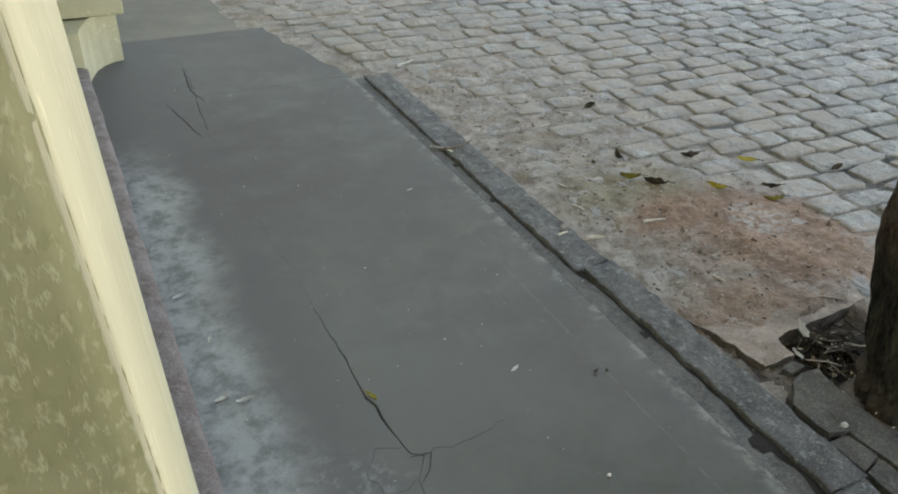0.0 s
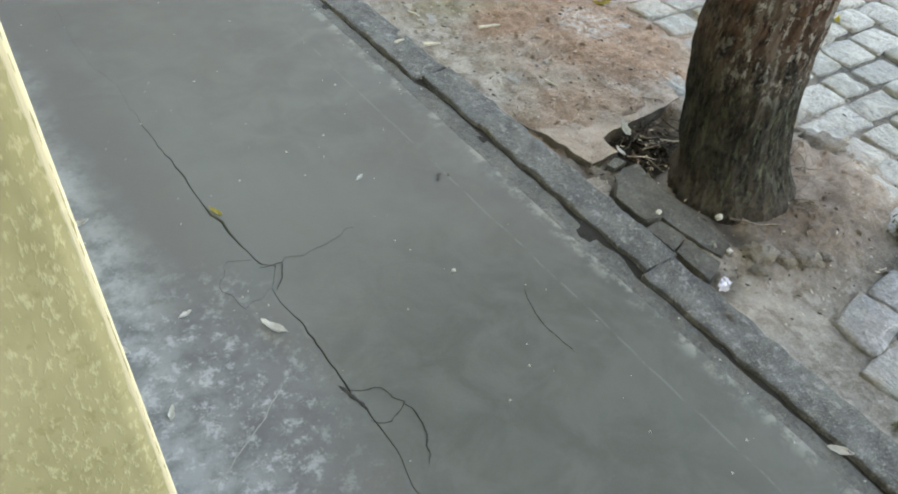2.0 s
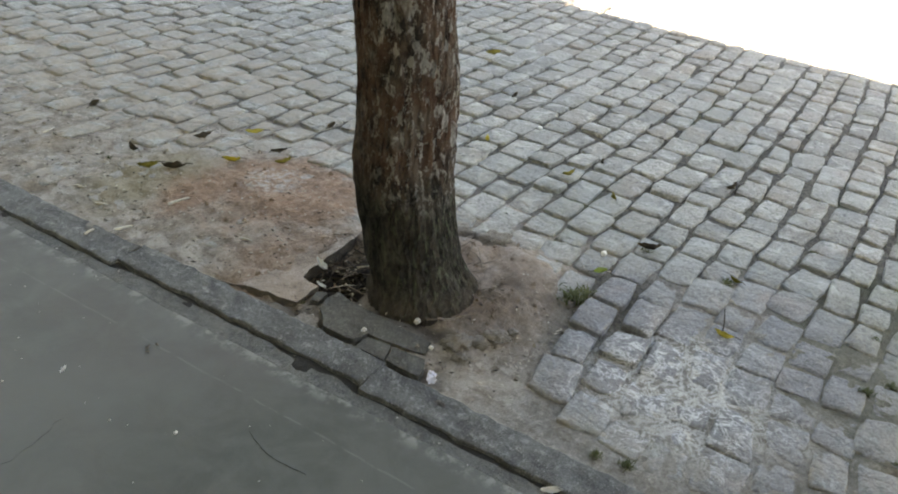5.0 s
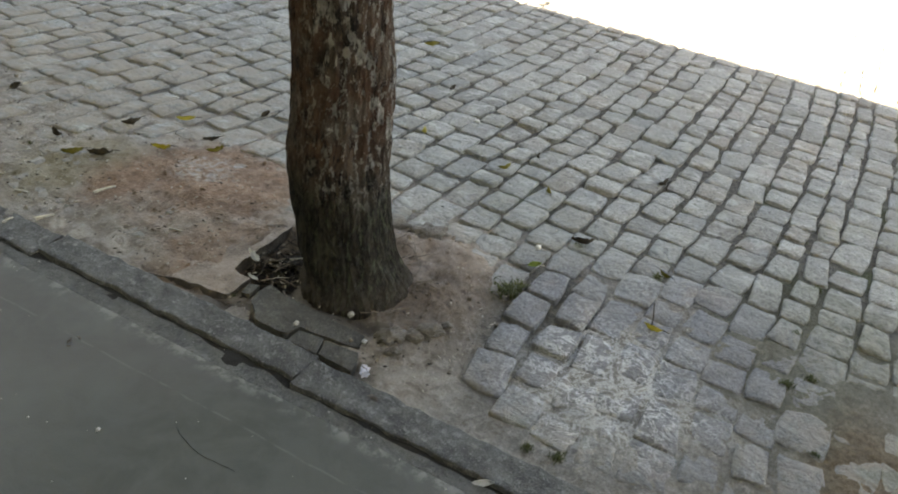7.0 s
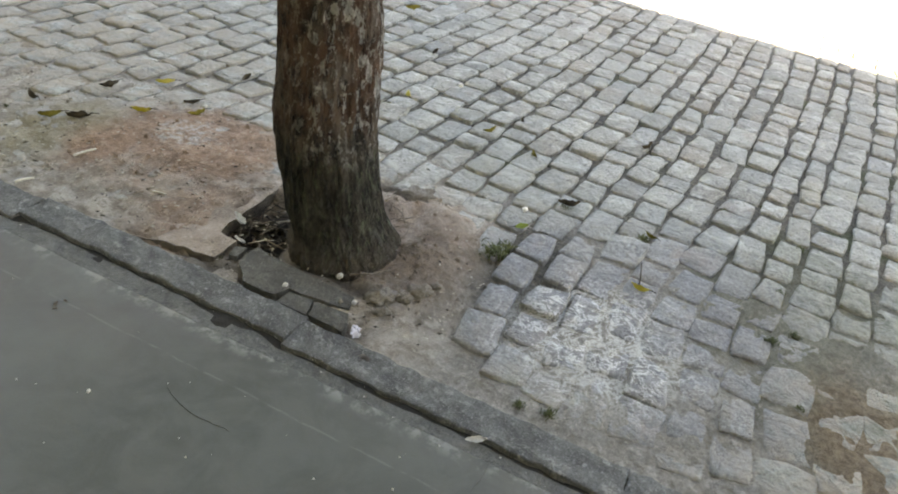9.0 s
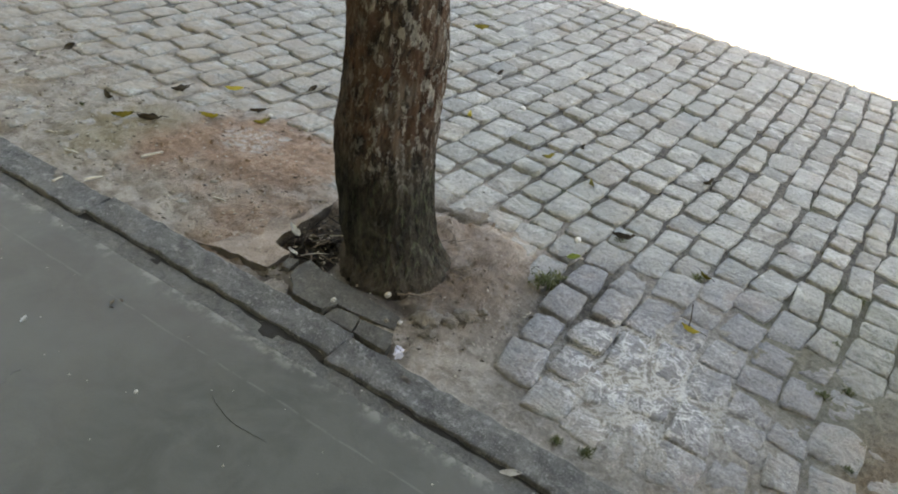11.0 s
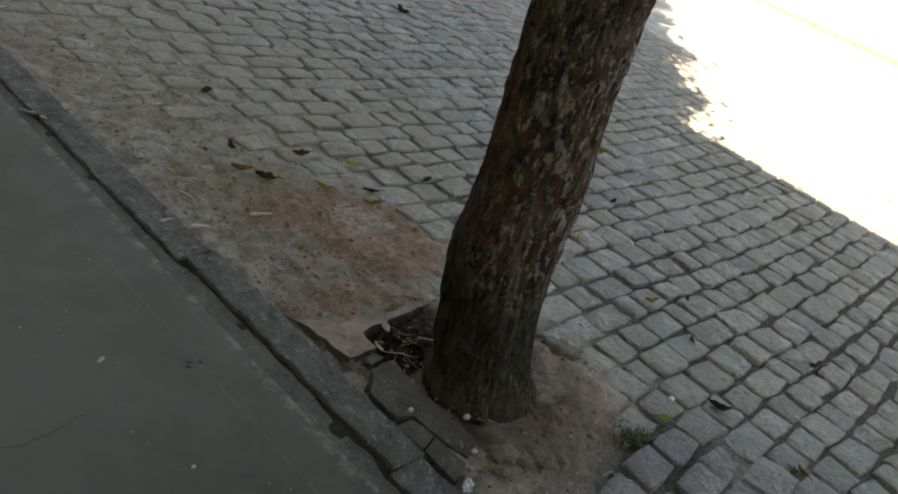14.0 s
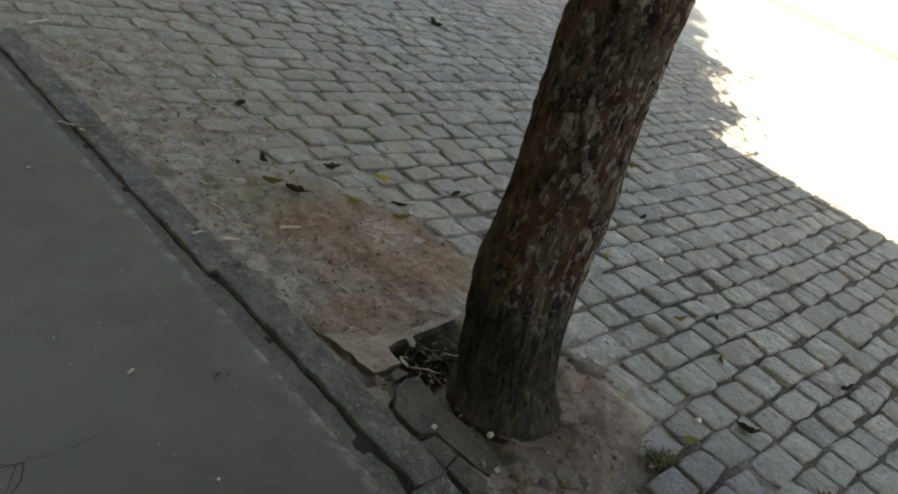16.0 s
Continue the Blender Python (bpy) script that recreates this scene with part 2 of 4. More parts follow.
def concrete_material():
    m = Mat("pavement_concrete", 0.82, 0.3)
    f, g, h = m.noise(120, 5, 0.7), m.noise(7, 7, 0.62, None, 0.6), m.noise(1.6, 5, 0.6)
    c = m.mix(m.step(g, 0.3, 0.72), (0.110, 0.109, 0.099), (0.138, 0.137, 0.124))
    c = m.mix(m.math("MULTIPLY", m.step(h, 0.42, 0.60), 0.7), c, (0.098, 0.089, 0.082))
    c = m.mix(m.math("MULTIPLY", m.step(m.noise(0.8, 5, 0.6), 0.47, 0.6), 0.6), c, (0.140, 0.143, 0.130))
    c = m.mix(m.math("MULTIPLY", m.step(f, 0.64, 0.76), 0.3), c, (0.30, 0.30, 0.28))
    # greenish stain, darkened further by painting in the shade near the doorway
    stain_shade = m.blob(-0.62, -0.35, 0.62, 0.75, 0.5, 2.2)
    c = m.mix(m.math("MULTIPLY", stain_shade, 0.65), c, m.mix(m.step(g, 0.35, 0.65), (0.062, 0.066, 0.053), (0.082, 0.086, 0.073)))
    # pale mottled patches beside the building, and a web of white film on them
    wander = m.math("ADD", m.axis(0), m.math("MULTIPLY", m.math("SUBTRACT", m.noise(3.0, 5, 0.6), 0.5), 0.30))
    c = m.mix(m.math("MULTIPLY", m.step(wander, -1.12, -0.98, 1.0, 0.0), 0.6), c, (0.112, 0.103, 0.098))
    band = m.math("MULTIPLY", m.step(wander, -1.34, -1.16, 1.0, 0.0), m.step(m.axis(1), 2.5, 1.9))
    near = m.blob(-1.26, 0.06, 0.26, 0.46, 0.6, 4)
    mott = m.step(m.noise(13, 6, 0.68), 0.34, 0.62)
    c = m.mix(m.math("MULTIPLY", band, 0.8), c, m.mix(mott, (0.145, 0.148, 0.14), (0.32, 0.33, 0.312)))
    c = m.mix(m.math("MULTIPLY", near, 0.45), c, m.mix(mott, (0.10, 0.10, 0.104), (0.175, 0.18, 0.186)))
    web = m.math("MULTIPLY", m.step(m.noise(24, 9, 0.78), 0.50, 0.62), m.math("MAXIMUM", near, m.math("MULTIPLY", band, 0.5)))
    c = m.mix(m.math("MULTIPLY", web, 0.45), c, (0.46, 0.475, 0.47))
    off = m.math("ABSOLUTE", m.math("ADD", m.axis(0), m.math("ADD", 0.378, m.math("MULTIPLY", m.math("SUBTRACT", m.noise(7, 3), 0.5), 0.02))))
    score = m.math("MULTIPLY", m.step(off, 0.0045, 0.0015), m.math("MULTIPLY", m.step(m.axis(1), 1.4, 1.1), m.step(m.noise(15, 4, 0.6), 0.38, 0.55)))
    c = m.mix(m.math("MULTIPLY", score, 0.3), c, (0.20, 0.197, 0.18))
    edge = m.step(m.axis(0), -0.29, -0.235)
    c = m.mix(m.math("MULTIPLY", edge, m.step(m.noise(18, 5, 0.7), 0.45, 0.62)), c, (0.22, 0.215, 0.195))
    return m.color(c).bump(m.math("ADD", m.math("MULTIPLY", f, 0.5), g), 0.3, 0.004).m


def granite_material(name, a, b, speck):
    m = Mat(name, 0.82, 0.3)
    f, g, h = m.noise(150, 5, 0.75), m.noise(9, 7, 0.7, None, 0.4), m.noise(38, 6, 0.7)
    c = m.mix(m.step(g, 0.36, 0.64), a, b)
    c = m.mix(m.math("MULTIPLY", m.step(f, 0.54, 0.66), 0.55), c, speck)
    c = m.mix(m.math("MULTIPLY", m.step(f, 0.45, 0.34), 0.55), c, (0.045, 0.043, 0.04))
    c = m.mix(m.math("MULTIPLY", m.step(h, 0.53, 0.66), 0.5), c, speck)
    c = m.mix(m.math("MULTIPLY", m.step(h, 0.42, 0.32), 0.5), c, (0.07, 0.066, 0.06))
    return m.color(c).bump(m.math("ADD", m.math("MULTIPLY", f, 0.4), m.math("ADD", g, h)), 1.0, 0.016).m


def bark_material():
    m = Mat("bark", 0.92, 0.15)
    long = m.scaled(m.pos, (1.0, 1.0, 0.5))
    plates, fine = m.noise(22, 7, 0.72, long, 0.2), m.noise(110, 5, 0.7, long)
    c = m.mix(m.step(plates, 0.38, 0.60), (0.012, 0.010, 0.008), (0.090, 0.068, 0.054))
    c = m.mix(m.math("MULTIPLY", m.step(m.noise(4, 5, 0.6), 0.40, 0.58), 0.6), c, (0.098, 0.047, 0.027))
    c = m.mix(m.math("MULTIPLY", m.step(m.noise(9, 6, 0.65, long, 0.4), 0.50, 0.60), 0.7), c, (0.125, 0.108, 0.09))
    c = m.mix(m.math("MULTIPLY", m.step(fine, 0.53, 0.66), 0.45), c, (0.15, 0.12, 0.10))
    fissure = m.step(m.noise(34, 6, 0.7, m.scaled(m.pos, (1, 1, 0.38)), 0.25), 0.48, 0.36)
    c = m.mix(m.math("MULTIPLY", fissure, 0.75), c, (0.008, 0.007, 0.006))
    # pale lichen and flaked patches on the street side
    side = m.step(m.math("SUBTRACT", m.axis(1), m.math("MULTIPLY", m.axis(2), 0.11)), 0.13, -0.08)
    where = m.math("ADD", m.math("MULTIPLY", side, m.step(m.noise(5, 4, 0.6), 0.30, 0.50)), 0.08)
    flake = m.step(m.noise(48, 7, 0.72, m.scaled(m.pos, (1, 1, 0.5)), 0.15), 0.52, 0.58)
    patch = m.step(m.noise(15, 6, 0.66, m.scaled(m.pos, (1, 1, 0.6)), 0.2), 0.57, 0.61)
    c = m.mix(m.math("MULTIPLY", flake, m.math("MULTIPLY", where, 0.8)), c, (0.30, 0.29, 0.27))
    c = m.mix(m.math("MULTIPLY", patch, m.math("MULTIPLY", where, 0.85)), c, m.mix(m.step(fine, 0.4, 0.6), (0.22, 0.215, 0.20), (0.40, 0.39, 0.37)))
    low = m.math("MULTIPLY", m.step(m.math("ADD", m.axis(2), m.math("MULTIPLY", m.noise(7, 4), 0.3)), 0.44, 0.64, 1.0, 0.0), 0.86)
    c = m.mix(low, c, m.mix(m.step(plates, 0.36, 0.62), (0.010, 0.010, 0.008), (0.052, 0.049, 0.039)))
    moss = m.math("MULTIPLY", m.math("MULTIPLY", low, side), m.step(m.noise(50, 6, 0.7, m.scaled(m.pos, (1, 1, 0.3)), 0.3), 0.52, 0.64))
    c = m.mix(m.math("MULTIPLY", moss, 0.75), c, (0.115, 0.14, 0.092))
    foot = m.step(m.math("ADD", m.axis(2), m.math("MULTIPLY", m.noise(11, 4), 0.12)), 0.07, 0.17, 1.0, 0.0)
    c = m.mix(m.math("MULTIPLY", foot, 0.32), c, (0.15, 0.115, 0.09))
    tall = m.math("SUBTRACT", m.math("ADD", plates, m.math("ADD", m.math("MULTIPLY", fine, 0.5), m.math("MULTIPLY", flake, 0.3))), m.math("MULTIPLY", fissure, 0.6))
    return m.color(c).bump(tall, 1.0, 0.022).m


def plaster_material(name, a, b, scale, bump=0.5, distance=0.006, stretch=1.0):
    m = Mat(name, 0.7, 0.35)
    v = m.scaled(m.pos, (1, 1, stretch))
    f, g = m.noise(scale, 5, 0.6, v), m.noise(scale * 0.12, 4, 0.6)
    c = m.mix(m.step(g, 0.35, 0.65), a, b)
    c = m.mix(m.math("MULTIPLY", m.step(f, 0.58, 0.7), 0.5), c, tuple(min(1, 1.45 * x) for x in b))
    return m.color(c).bump(f, bump, distance).m


def thrown_plaster():
    m = Mat("rough_yellow_plaster", 0.75, 0.3)
    g, f = m.noise(9, 4, 0.6), m.noise(90, 5, 0.65, m.scaled(m.pos, (1, 1, 0.6)))
    drop = m.step(m.noise(400, 2, 0.5, m.scaled(m.pos, (1, 1, 0.45)), 0.1), 0.50, 0.76)
    c = m.mix(m.step(g, 0.35, 0.65), (0.222, 0.214, 0.118), (0.292, 0.28, 0.168))
    c = m.mix(m.math("MULTIPLY", m.step(f, 0.45, 0.36), 0.4), c, (0.17, 0.16, 0.07))
    c = m.mix(m.math("MULTIPLY", drop, 0.5), c, (0.46, 0.44, 0.30))
    return m.color(c).bump(m.math("ADD", m.math("MULTIPLY", f, 0.4), drop), 0.15, 0.0015).m


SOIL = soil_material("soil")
EARTH = soil_material("trodden_earth", False)
STONE = stone_material("sett_granite", False)
STONES = stone_material("sett_granite_far", True)
CONCRETE = concrete_material()
KERB = granite_material("kerb_granite", (0.085, 0.084, 0.08), (0.16, 0.158, 0.15), (0.36, 0.36, 0.345))
BORDER = granite_material("border_concrete", (0.075, 0.071, 0.062), (0.122, 0.115, 0.10), (0.20, 0.19, 0.17))
SHADED_SIDE = granite_material("shaded_slab_side", (0.09, 0.073, 0.06), (0.15, 0.124, 0.10), (0.20, 0.17, 0.145))
MORTAR = granite_material("crumbling_mortar", (0.10, 0.098, 0.09), (0.165, 0.16, 0.145), (0.24, 0.23, 0.21))
SLAB = granite_material("dusty_slab", (0.22, 0.19, 0.16), (0.33, 0.29, 0.245), (0.42, 0.39, 0.34))
ROCK = granite_material("earthy_rock", (0.16, 0.138, 0.115), (0.25, 0.222, 0.19), (0.32, 0.30, 0.265))
SLABTOP = granite_material("pinkish_dusty_slab", (0.27, 0.21, 0.17), (0.40, 0.315, 0.26), (0.47, 0.40, 0.34))
BARK = bark_material()
YELLOW = thrown_plaster()
CREAM = plaster_material("cream_paint", (0.40, 0.375, 0.265), (0.46, 0.435, 0.315), 40, 0.2, 0.002)
BASE = granite_material("worn_plum_baseboard", (0.165, 0.13, 0.122), (0.235, 0.205, 0.208), (0.34, 0.31, 0.31))
FARPAVE = plain("tan_cement", (0.15, 0.14, 0.115), (0.20, 0.185, 0.15), 6, 0.85, 0.2)
INSIDE = plain("inner_wall", (0.5, 0.48, 0.4), (0.56, 0.54, 0.46), 8)
ROOF = plain("roof_tile", (0.25, 0.12, 0.08), (0.34, 0.17, 0.11), 9)
LEAF = plain("green_leaf", (0.045, 0.075, 0.022), (0.09, 0.12, 0.04), 7, 0.55)
WEED = plain("weed", (0.035, 0.048, 0.014), (0.10, 0.105, 0.035), 60, 0.8)
YLEAF = plain("yellow_leaf", (0.45, 0.36, 0.06), (0.55, 0.48, 0.14), 60, 0.6)
GLEAF = plain("fallen_green_leaf", (0.17, 0.24, 0.04), (0.27, 0.33, 0.07), 60, 0.6)
OLIVE = plain("olive_leaf", (0.15, 0.13, 0.02), (0.30, 0.25, 0.05), 60, 0.6)
BROWN = plain("dark_dry_leaf", (0.04, 0.033, 0.024), (0.10, 0.078, 0.048), 60, 0.75)
DARKTWIG = plain("dark_twig", (0.04, 0.034, 0.027), (0.075, 0.063, 0.05), 90, 0.9)
PALE = plain("dry_pale_leaf", (0.54, 0.53, 0.48), (0.76, 0.75, 0.71), 70, 0.8)
STRAW = plain("straw", (0.42, 0.38, 0.31), (0.60, 0.56, 0.48), 90, 0.8)
TWIG = plain("dead_twig", (0.10, 0.075, 0.055), (0.24, 0.20, 0.16), 90, 0.9)
PAPER = plain("white_paper", (0.50, 0.50, 0.60), (0.66, 0.66, 0.72), 60, 0.7)
DUST = plain("pale_dust", (0.20, 0.20, 0.18), (0.25, 0.245, 0.225), 90, 0.9)
SEAM = plain("faint_seam", (0.088, 0.086, 0.078), (0.125, 0.122, 0.112), 40, 0.9)
GRIT = plain("grit", (0.34, 0.32, 0.28), (0.5, 0.48, 0.44), 120, 0.9)
CRACK = plain("crack_dirt", (0.03, 0.028, 0.025), (0.05, 0.046, 0.04), 90, 0.95)


# ---- builders ----
def mesh(name, verts, faces, material, smooth=False):
    me = bpy.data.meshes.new(name)
    me.from_pydata([tuple(v) for v in verts], [], [tuple(f) for f in faces])
    me.materials.append(material)
    if smooth:
        me.polygons.foreach_set("use_smooth", [True] * len(me.polygons))
    me.update()
    return me


def part(name, bm, material, parent, label=""):
    """Links a bmesh, or a mesh, as one object under a thing or a part."""
    if isinstance(bm, bmesh.types.BMesh):
        me = bpy.data.meshes.new(name)
        bm.to_mesh(me)
        bm.free()
        me.materials.append(material)
    else:
        me = bm
    ob = new(name, me)
    ob.parent = parent
    return tagged(ob, label)


def n1(x, y=0.0, z=0.0):
    return noise.noise(Vector((x, y, z)))


def box_bm(x0, x1, y0, y1, z0, z1, bevel=0.0, seg=2):
    bm = bmesh.new()
    bmesh.ops.create_cube(bm, size=1.0)
    for v in bm.verts:
        v.co = Vector(((x0 + x1) / 2 + v.co.x * (x1 - x0), (y0 + y1) / 2 + v.co.y * (y1 - y0), (z0 + z1) / 2 + v.co.z * (z1 - z0)))
    if bevel:
        bmesh.ops.bevel(bm, geom=bm.edges[:], offset=bevel, segments=seg, affect="EDGES", profile=0.5)
    return bm


def rough_box(x0, x1, y0, y1, z0, z1, step, amount, bevel=0.006, seed=0.0, freq=14.0):
    """A block with worn, uneven faces and edges."""
    bm = box_bm(x0, x1, y0, y1, z0, z1, bevel, 2)
    for axis, lo, hi in ((0, x0, x1), (1, y0, y1)):
        for k in range(1, int((hi - lo) / step)):
            co, no = [0, 0, 0], [0, 0, 0]
            co[axis], no[axis] = lo + k * (hi - lo) / int((hi - lo) / step), 1
            bmesh.ops.bisect_plane(bm, geom=bm.verts[:] + bm.edges[:] + bm.faces[:], plane_co=co, plane_no=no)
    for v in bm.verts:
        p = v.co * freq + Vector((seed, seed * 1.7, 0))
        v.co += amount * Vector((noise.noise(p), noise.noise(p + Vector((9, 3, 1))), 0.7 * noise.noise(p + Vector((2, 8, 5)))))
    for f in bm.faces:
        f.smooth = True
    return bm


def prism(points, z0, z1, bevel=0.006, wob=0.004, seed=0.0):
    """A broken slab: an outline in the plan, with worn edges and an uneven top."""
    bm = bmesh.new()
    pts = []
    for (ax, ay), (bx, by) in zip(points, points[1:] + points[:1]):
        k = max(1, int(math.hypot(bx - ax, by - ay) / 0.03))
        for i in range(k):
            px, py = ax + (bx - ax) * i / k, ay + (by - ay) * i / k
            pts.append((px + wob * n1(px * 40 + seed, py * 40), py + wob * n1(py * 40, px * 40 + seed, 4)))
    top = bm.faces.new([bm.verts.new((x, y, z1 + 0.5 * wob * n1(x * 15, y * 15, seed))) for x, y in pts])
    if top.normal.z < 0 or sum(a[0] * b[1] - b[0] * a[1] for a, b in zip(pts, pts[1:] + pts[:1])) < 0:
        bmesh.ops.reverse_faces(bm, faces=[top])
    bmesh.ops.inset_region(bm, faces=[top], thickness=bevel, depth=0.0)
    rim = [v for v in bm.verts if v not in top.verts]
    for v in rim:
        v.co.z -= bevel * 0.8
    low = [e for e in bm.edges if e.is_boundary]
    made = bmesh.ops.extrude_edge_only(bm, edges=low)["geom"]
    for v in made:
        if isinstance(v, bmesh.types.BMVert):
            v.co.z = z0
    bmesh.ops.recalc_face_normals(bm, faces=bm.faces[:])
    bmesh.ops.triangulate(bm, faces=[f for f in bm.faces if len(f.verts) > 4])
    return bm


# ---- the plan ----
TREE = (0.375, -0.01)


def smooth01(a, b, x):
    t = min(1.0, max(0.0, (x - a) / (b - a)))
    return t * t * (3 - 2 * t)


def soil_height(x, y):
    z = -0.0115 + 0.0045 * n1(x * 5, y * 5, 3)
    fine = 0.0055 * n1(x * 14, y * 14, 1) + 0.0032 * n1(x * 31, y * 31, 2)
    if y > 2.74 and x > -0.6:
        return -0.012 + fine
    if x < -0.10:
        return -0.010 - 0.02 * smooth01(-0.19, -0.26, x) + 0.013 * n1(x * 16, y * 9, 31) + fine
    # dirt that has silted up over the stones beside the kerb
    reach = 0.14 + 0.05 * n1(y * 2.3, 5.0) + 0.50 * smooth01(-0.46, -0.34, y) + 0.04 * smooth01(0.3, 0.9, y) - 0.12 * smooth01(1.2, 2.0, y)
    silt = 1 - smooth01(reach - 0.22, reach + 0.30, x)
    lump = (0.008 + 0.006 * smooth01(0.9, 1.4, y)) * n1(x * 6, y * 6, 8) + 0.004 * n1(x * 15, y * 15, 9)
    silt *= 1 - 0.85 * smooth01(-0.36, -0.48, y) - 0.42 * smooth01(1.0, 1.5, y)
    z += silt * (0.0100 + lump + fine)
    d = math.hypot(x - TREE[0], y - TREE[1])
    heap = (1 - smooth01(0.14, 0.44, math.hypot(x - 0.54, (y + 0.08)))) * 0.018
    z += heap * (0.9 + 1.2 * n1(x * 8, y * 8, 7) + 0.5 * n1(x * 24, y * 24, 4))
    z += 0.010 * (1 - smooth01(0.34, 0.56, math.hypot(x - 0.46, (y - 0.76) * 0.85))) * (1 + 0.6 * n1(x * 7, y * 7, 21))
    z += 0.0025 * smooth01(0.8, 1.2, y) * (1 - smooth01(0.9, 1.9, x)) * (1 + 0.8 * n1(x * 4, y * 4, 22))
    z += 0.0035 * smooth01(-0.60, -0.75, y) * (1 - smooth01(0.9, 1.5, x)) * (1 + 0.8 * n1(x * 5, y * 5, 23))
    z += 0.0035 * (1 - smooth01(0.25, 0.55, math.hypot((x - 0.5) * 0.8, y + 1.8))) * (1 + 0.9 * n1(x * 6, y * 6, 25))
    # a low ridge of earth pushed up round the trunk, with a hollow inside it
    t = min(1.0, max(0.0, (0.12 - y) / 0.36))
    z += 0.024 * (1 - smooth01(0.02, 0.11, math.hypot(x - 0.63 - 0.09 * t, y - 0.12 + 0.36 * t))) * (1 + 0.7 * n1(x * 17, y * 17, 13))
    bare = 1 - smooth01(0.28, 0.40, math.hypot((x - 0.52) * 0.9, y + 0.14))
    z += bare * 0.006
    z -= 0.012 * (1 - smooth01(0.16, 0.34, math.hypot(x - 0.68, y + 0.56)))
    # dirt washed between the stones further along
    z += 0.0035 * smooth01(-0.72, -0.86, y) * smooth01(-1.9, -1.7, y) * (1 - smooth01(0.7, 1.35, x)) * (0.8 + 0.9 * n1(x * 7, y * 7, 12))
    z -= 0.0025 * smooth01(0.8, 1.2, x) * smooth01(-0.9, -0.5, y) + 0.0035 * smooth01(1.3, 2.0, x)
    pit = (1 - smooth01(0.100, 0.125, abs(y - 0.25))) * (1 - smooth01(0.155, 0.20, abs(x - 0.30)))
    pit = max(pit, (1 - smooth01(0.02, 0.05, abs(x - 0.20))) * (1 - smooth01(0.22, 0.30, abs(y - 0.08))) * 0.6)
    z -= pit * 0.055
    # an open gap between the kerb and the broken slabs
    gap = smooth01(-0.34, -0.28, y) * (1 - smooth01(0.18, 0.24, y)) * (1 - smooth01(0.0, 0.04, x))
    rim = -0.022 + 0.154 * (0.58 - y) - 0.010
    gap = max(gap, smooth01(0.20, 0.26, y) * (1 - smooth01(0.48, 0.58, y)) * (1 - smooth01(0.004, 0.014, abs(x - rim))))
    z -= 0.026 * gap
    return z + fine


def spaced(points):
    out = []
    for (a, b, s) in points:
        k = max(1, round((b - a) / s))
        out += [a + (b - a) * i / k for i in range(k)]
    return out + [points[-1][1]]


xs = spaced([(-400, -60, 85), (-60, -8, 13), (-8, -0.4, 1.0), (-0.4, 1.4, 0.018), (1.4, 3.0, 0.08), (3.0, 8.0, 0.25), (8, 60, 8), (60, 600, 90)])
ys = spaced([(-500, -60, 88), (-60, -6, 9), (-6, -1.8, 0.3), (-1.8, 2.6, 0.022), (2.6, 6, 0.1), (6, 60, 9), (60, 500, 88)])
verts = [(x, y, soil_height(x, y)) for x in xs for y in ys]
w = len(ys)
faces = [(i * w + j, (i + 1) * w + j, (i + 1) * w + j + 1, i * w + j + 1) for i in range(len(xs) - 1) for j in range(w - 1)]
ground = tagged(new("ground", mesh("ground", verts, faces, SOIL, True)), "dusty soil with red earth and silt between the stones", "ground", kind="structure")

# ---- pavement: slabs parted by a wandering crack, a scored line and a broken edge ----
CRACKS = [(-9, -1.02), (-2, -1.0), (-0.31, -1.01), (-0.25, -1.0), (-0.14, -0.99), (-0.04, -1.0), (0.16, -0.99), (0.29, -1.0), (0.36, -0.955),
          (0.385, -0.985), (0.56, -1.0), (0.69, -1.01), (0.84, -1.008), (1.04, -1.012), (1.24, -1.0), (1.39, -1.03), (1.64, -1.02), (1.84, -0.985),
          (2.35, -1.03), (2.67, -1.01), (3.2, -0.96), (9, -0.98)]


def crack_x(y):
    for (a, xa), (b, xb) in zip(CRACKS, CRACKS[1:]):
        if a <= y <= b:
            return xa + (xb - xa) * (y - a) / (b - a) + 0.006 * n1(y * 22, 1.5) + 0.005 * n1(y * 40, 2.5) + 0.003 * n1(y * 85, 6.5) + 0.002 * n1(y * 170, 8.5)
    return CRACKS[0][1]


def crack_gap(y):
    wide = smooth01(0.30, 0.42, y) * (1 - smooth01(0.85, 1.1, y)) + 0.65 * smooth01(-0.5, -0.2, y) * (1 - smooth01(0.2, 0.35, y)) + 0.6 * smooth01(2.3, 2.5, y) * (1 - smooth01(2.9, 3.2, y))
    return 0.0001 + 0.0020 * wide * max(0.15, 0.75 + 0.8 * n1(y * 8, 7.7))


def broken_edge(y):
    return -0.185 + 0.022 * smooth01(-0.14, -0.05, y) * (1 - smooth01(0.78, 0.87, y)) + 0.006 * n1(y * 5, 3.1) + 0.007 * n1(y * 19, 4.2) - 0.012 * smooth01(-0.06, 0.0, y) * (1 - smooth01(0.12, 0.19, y))


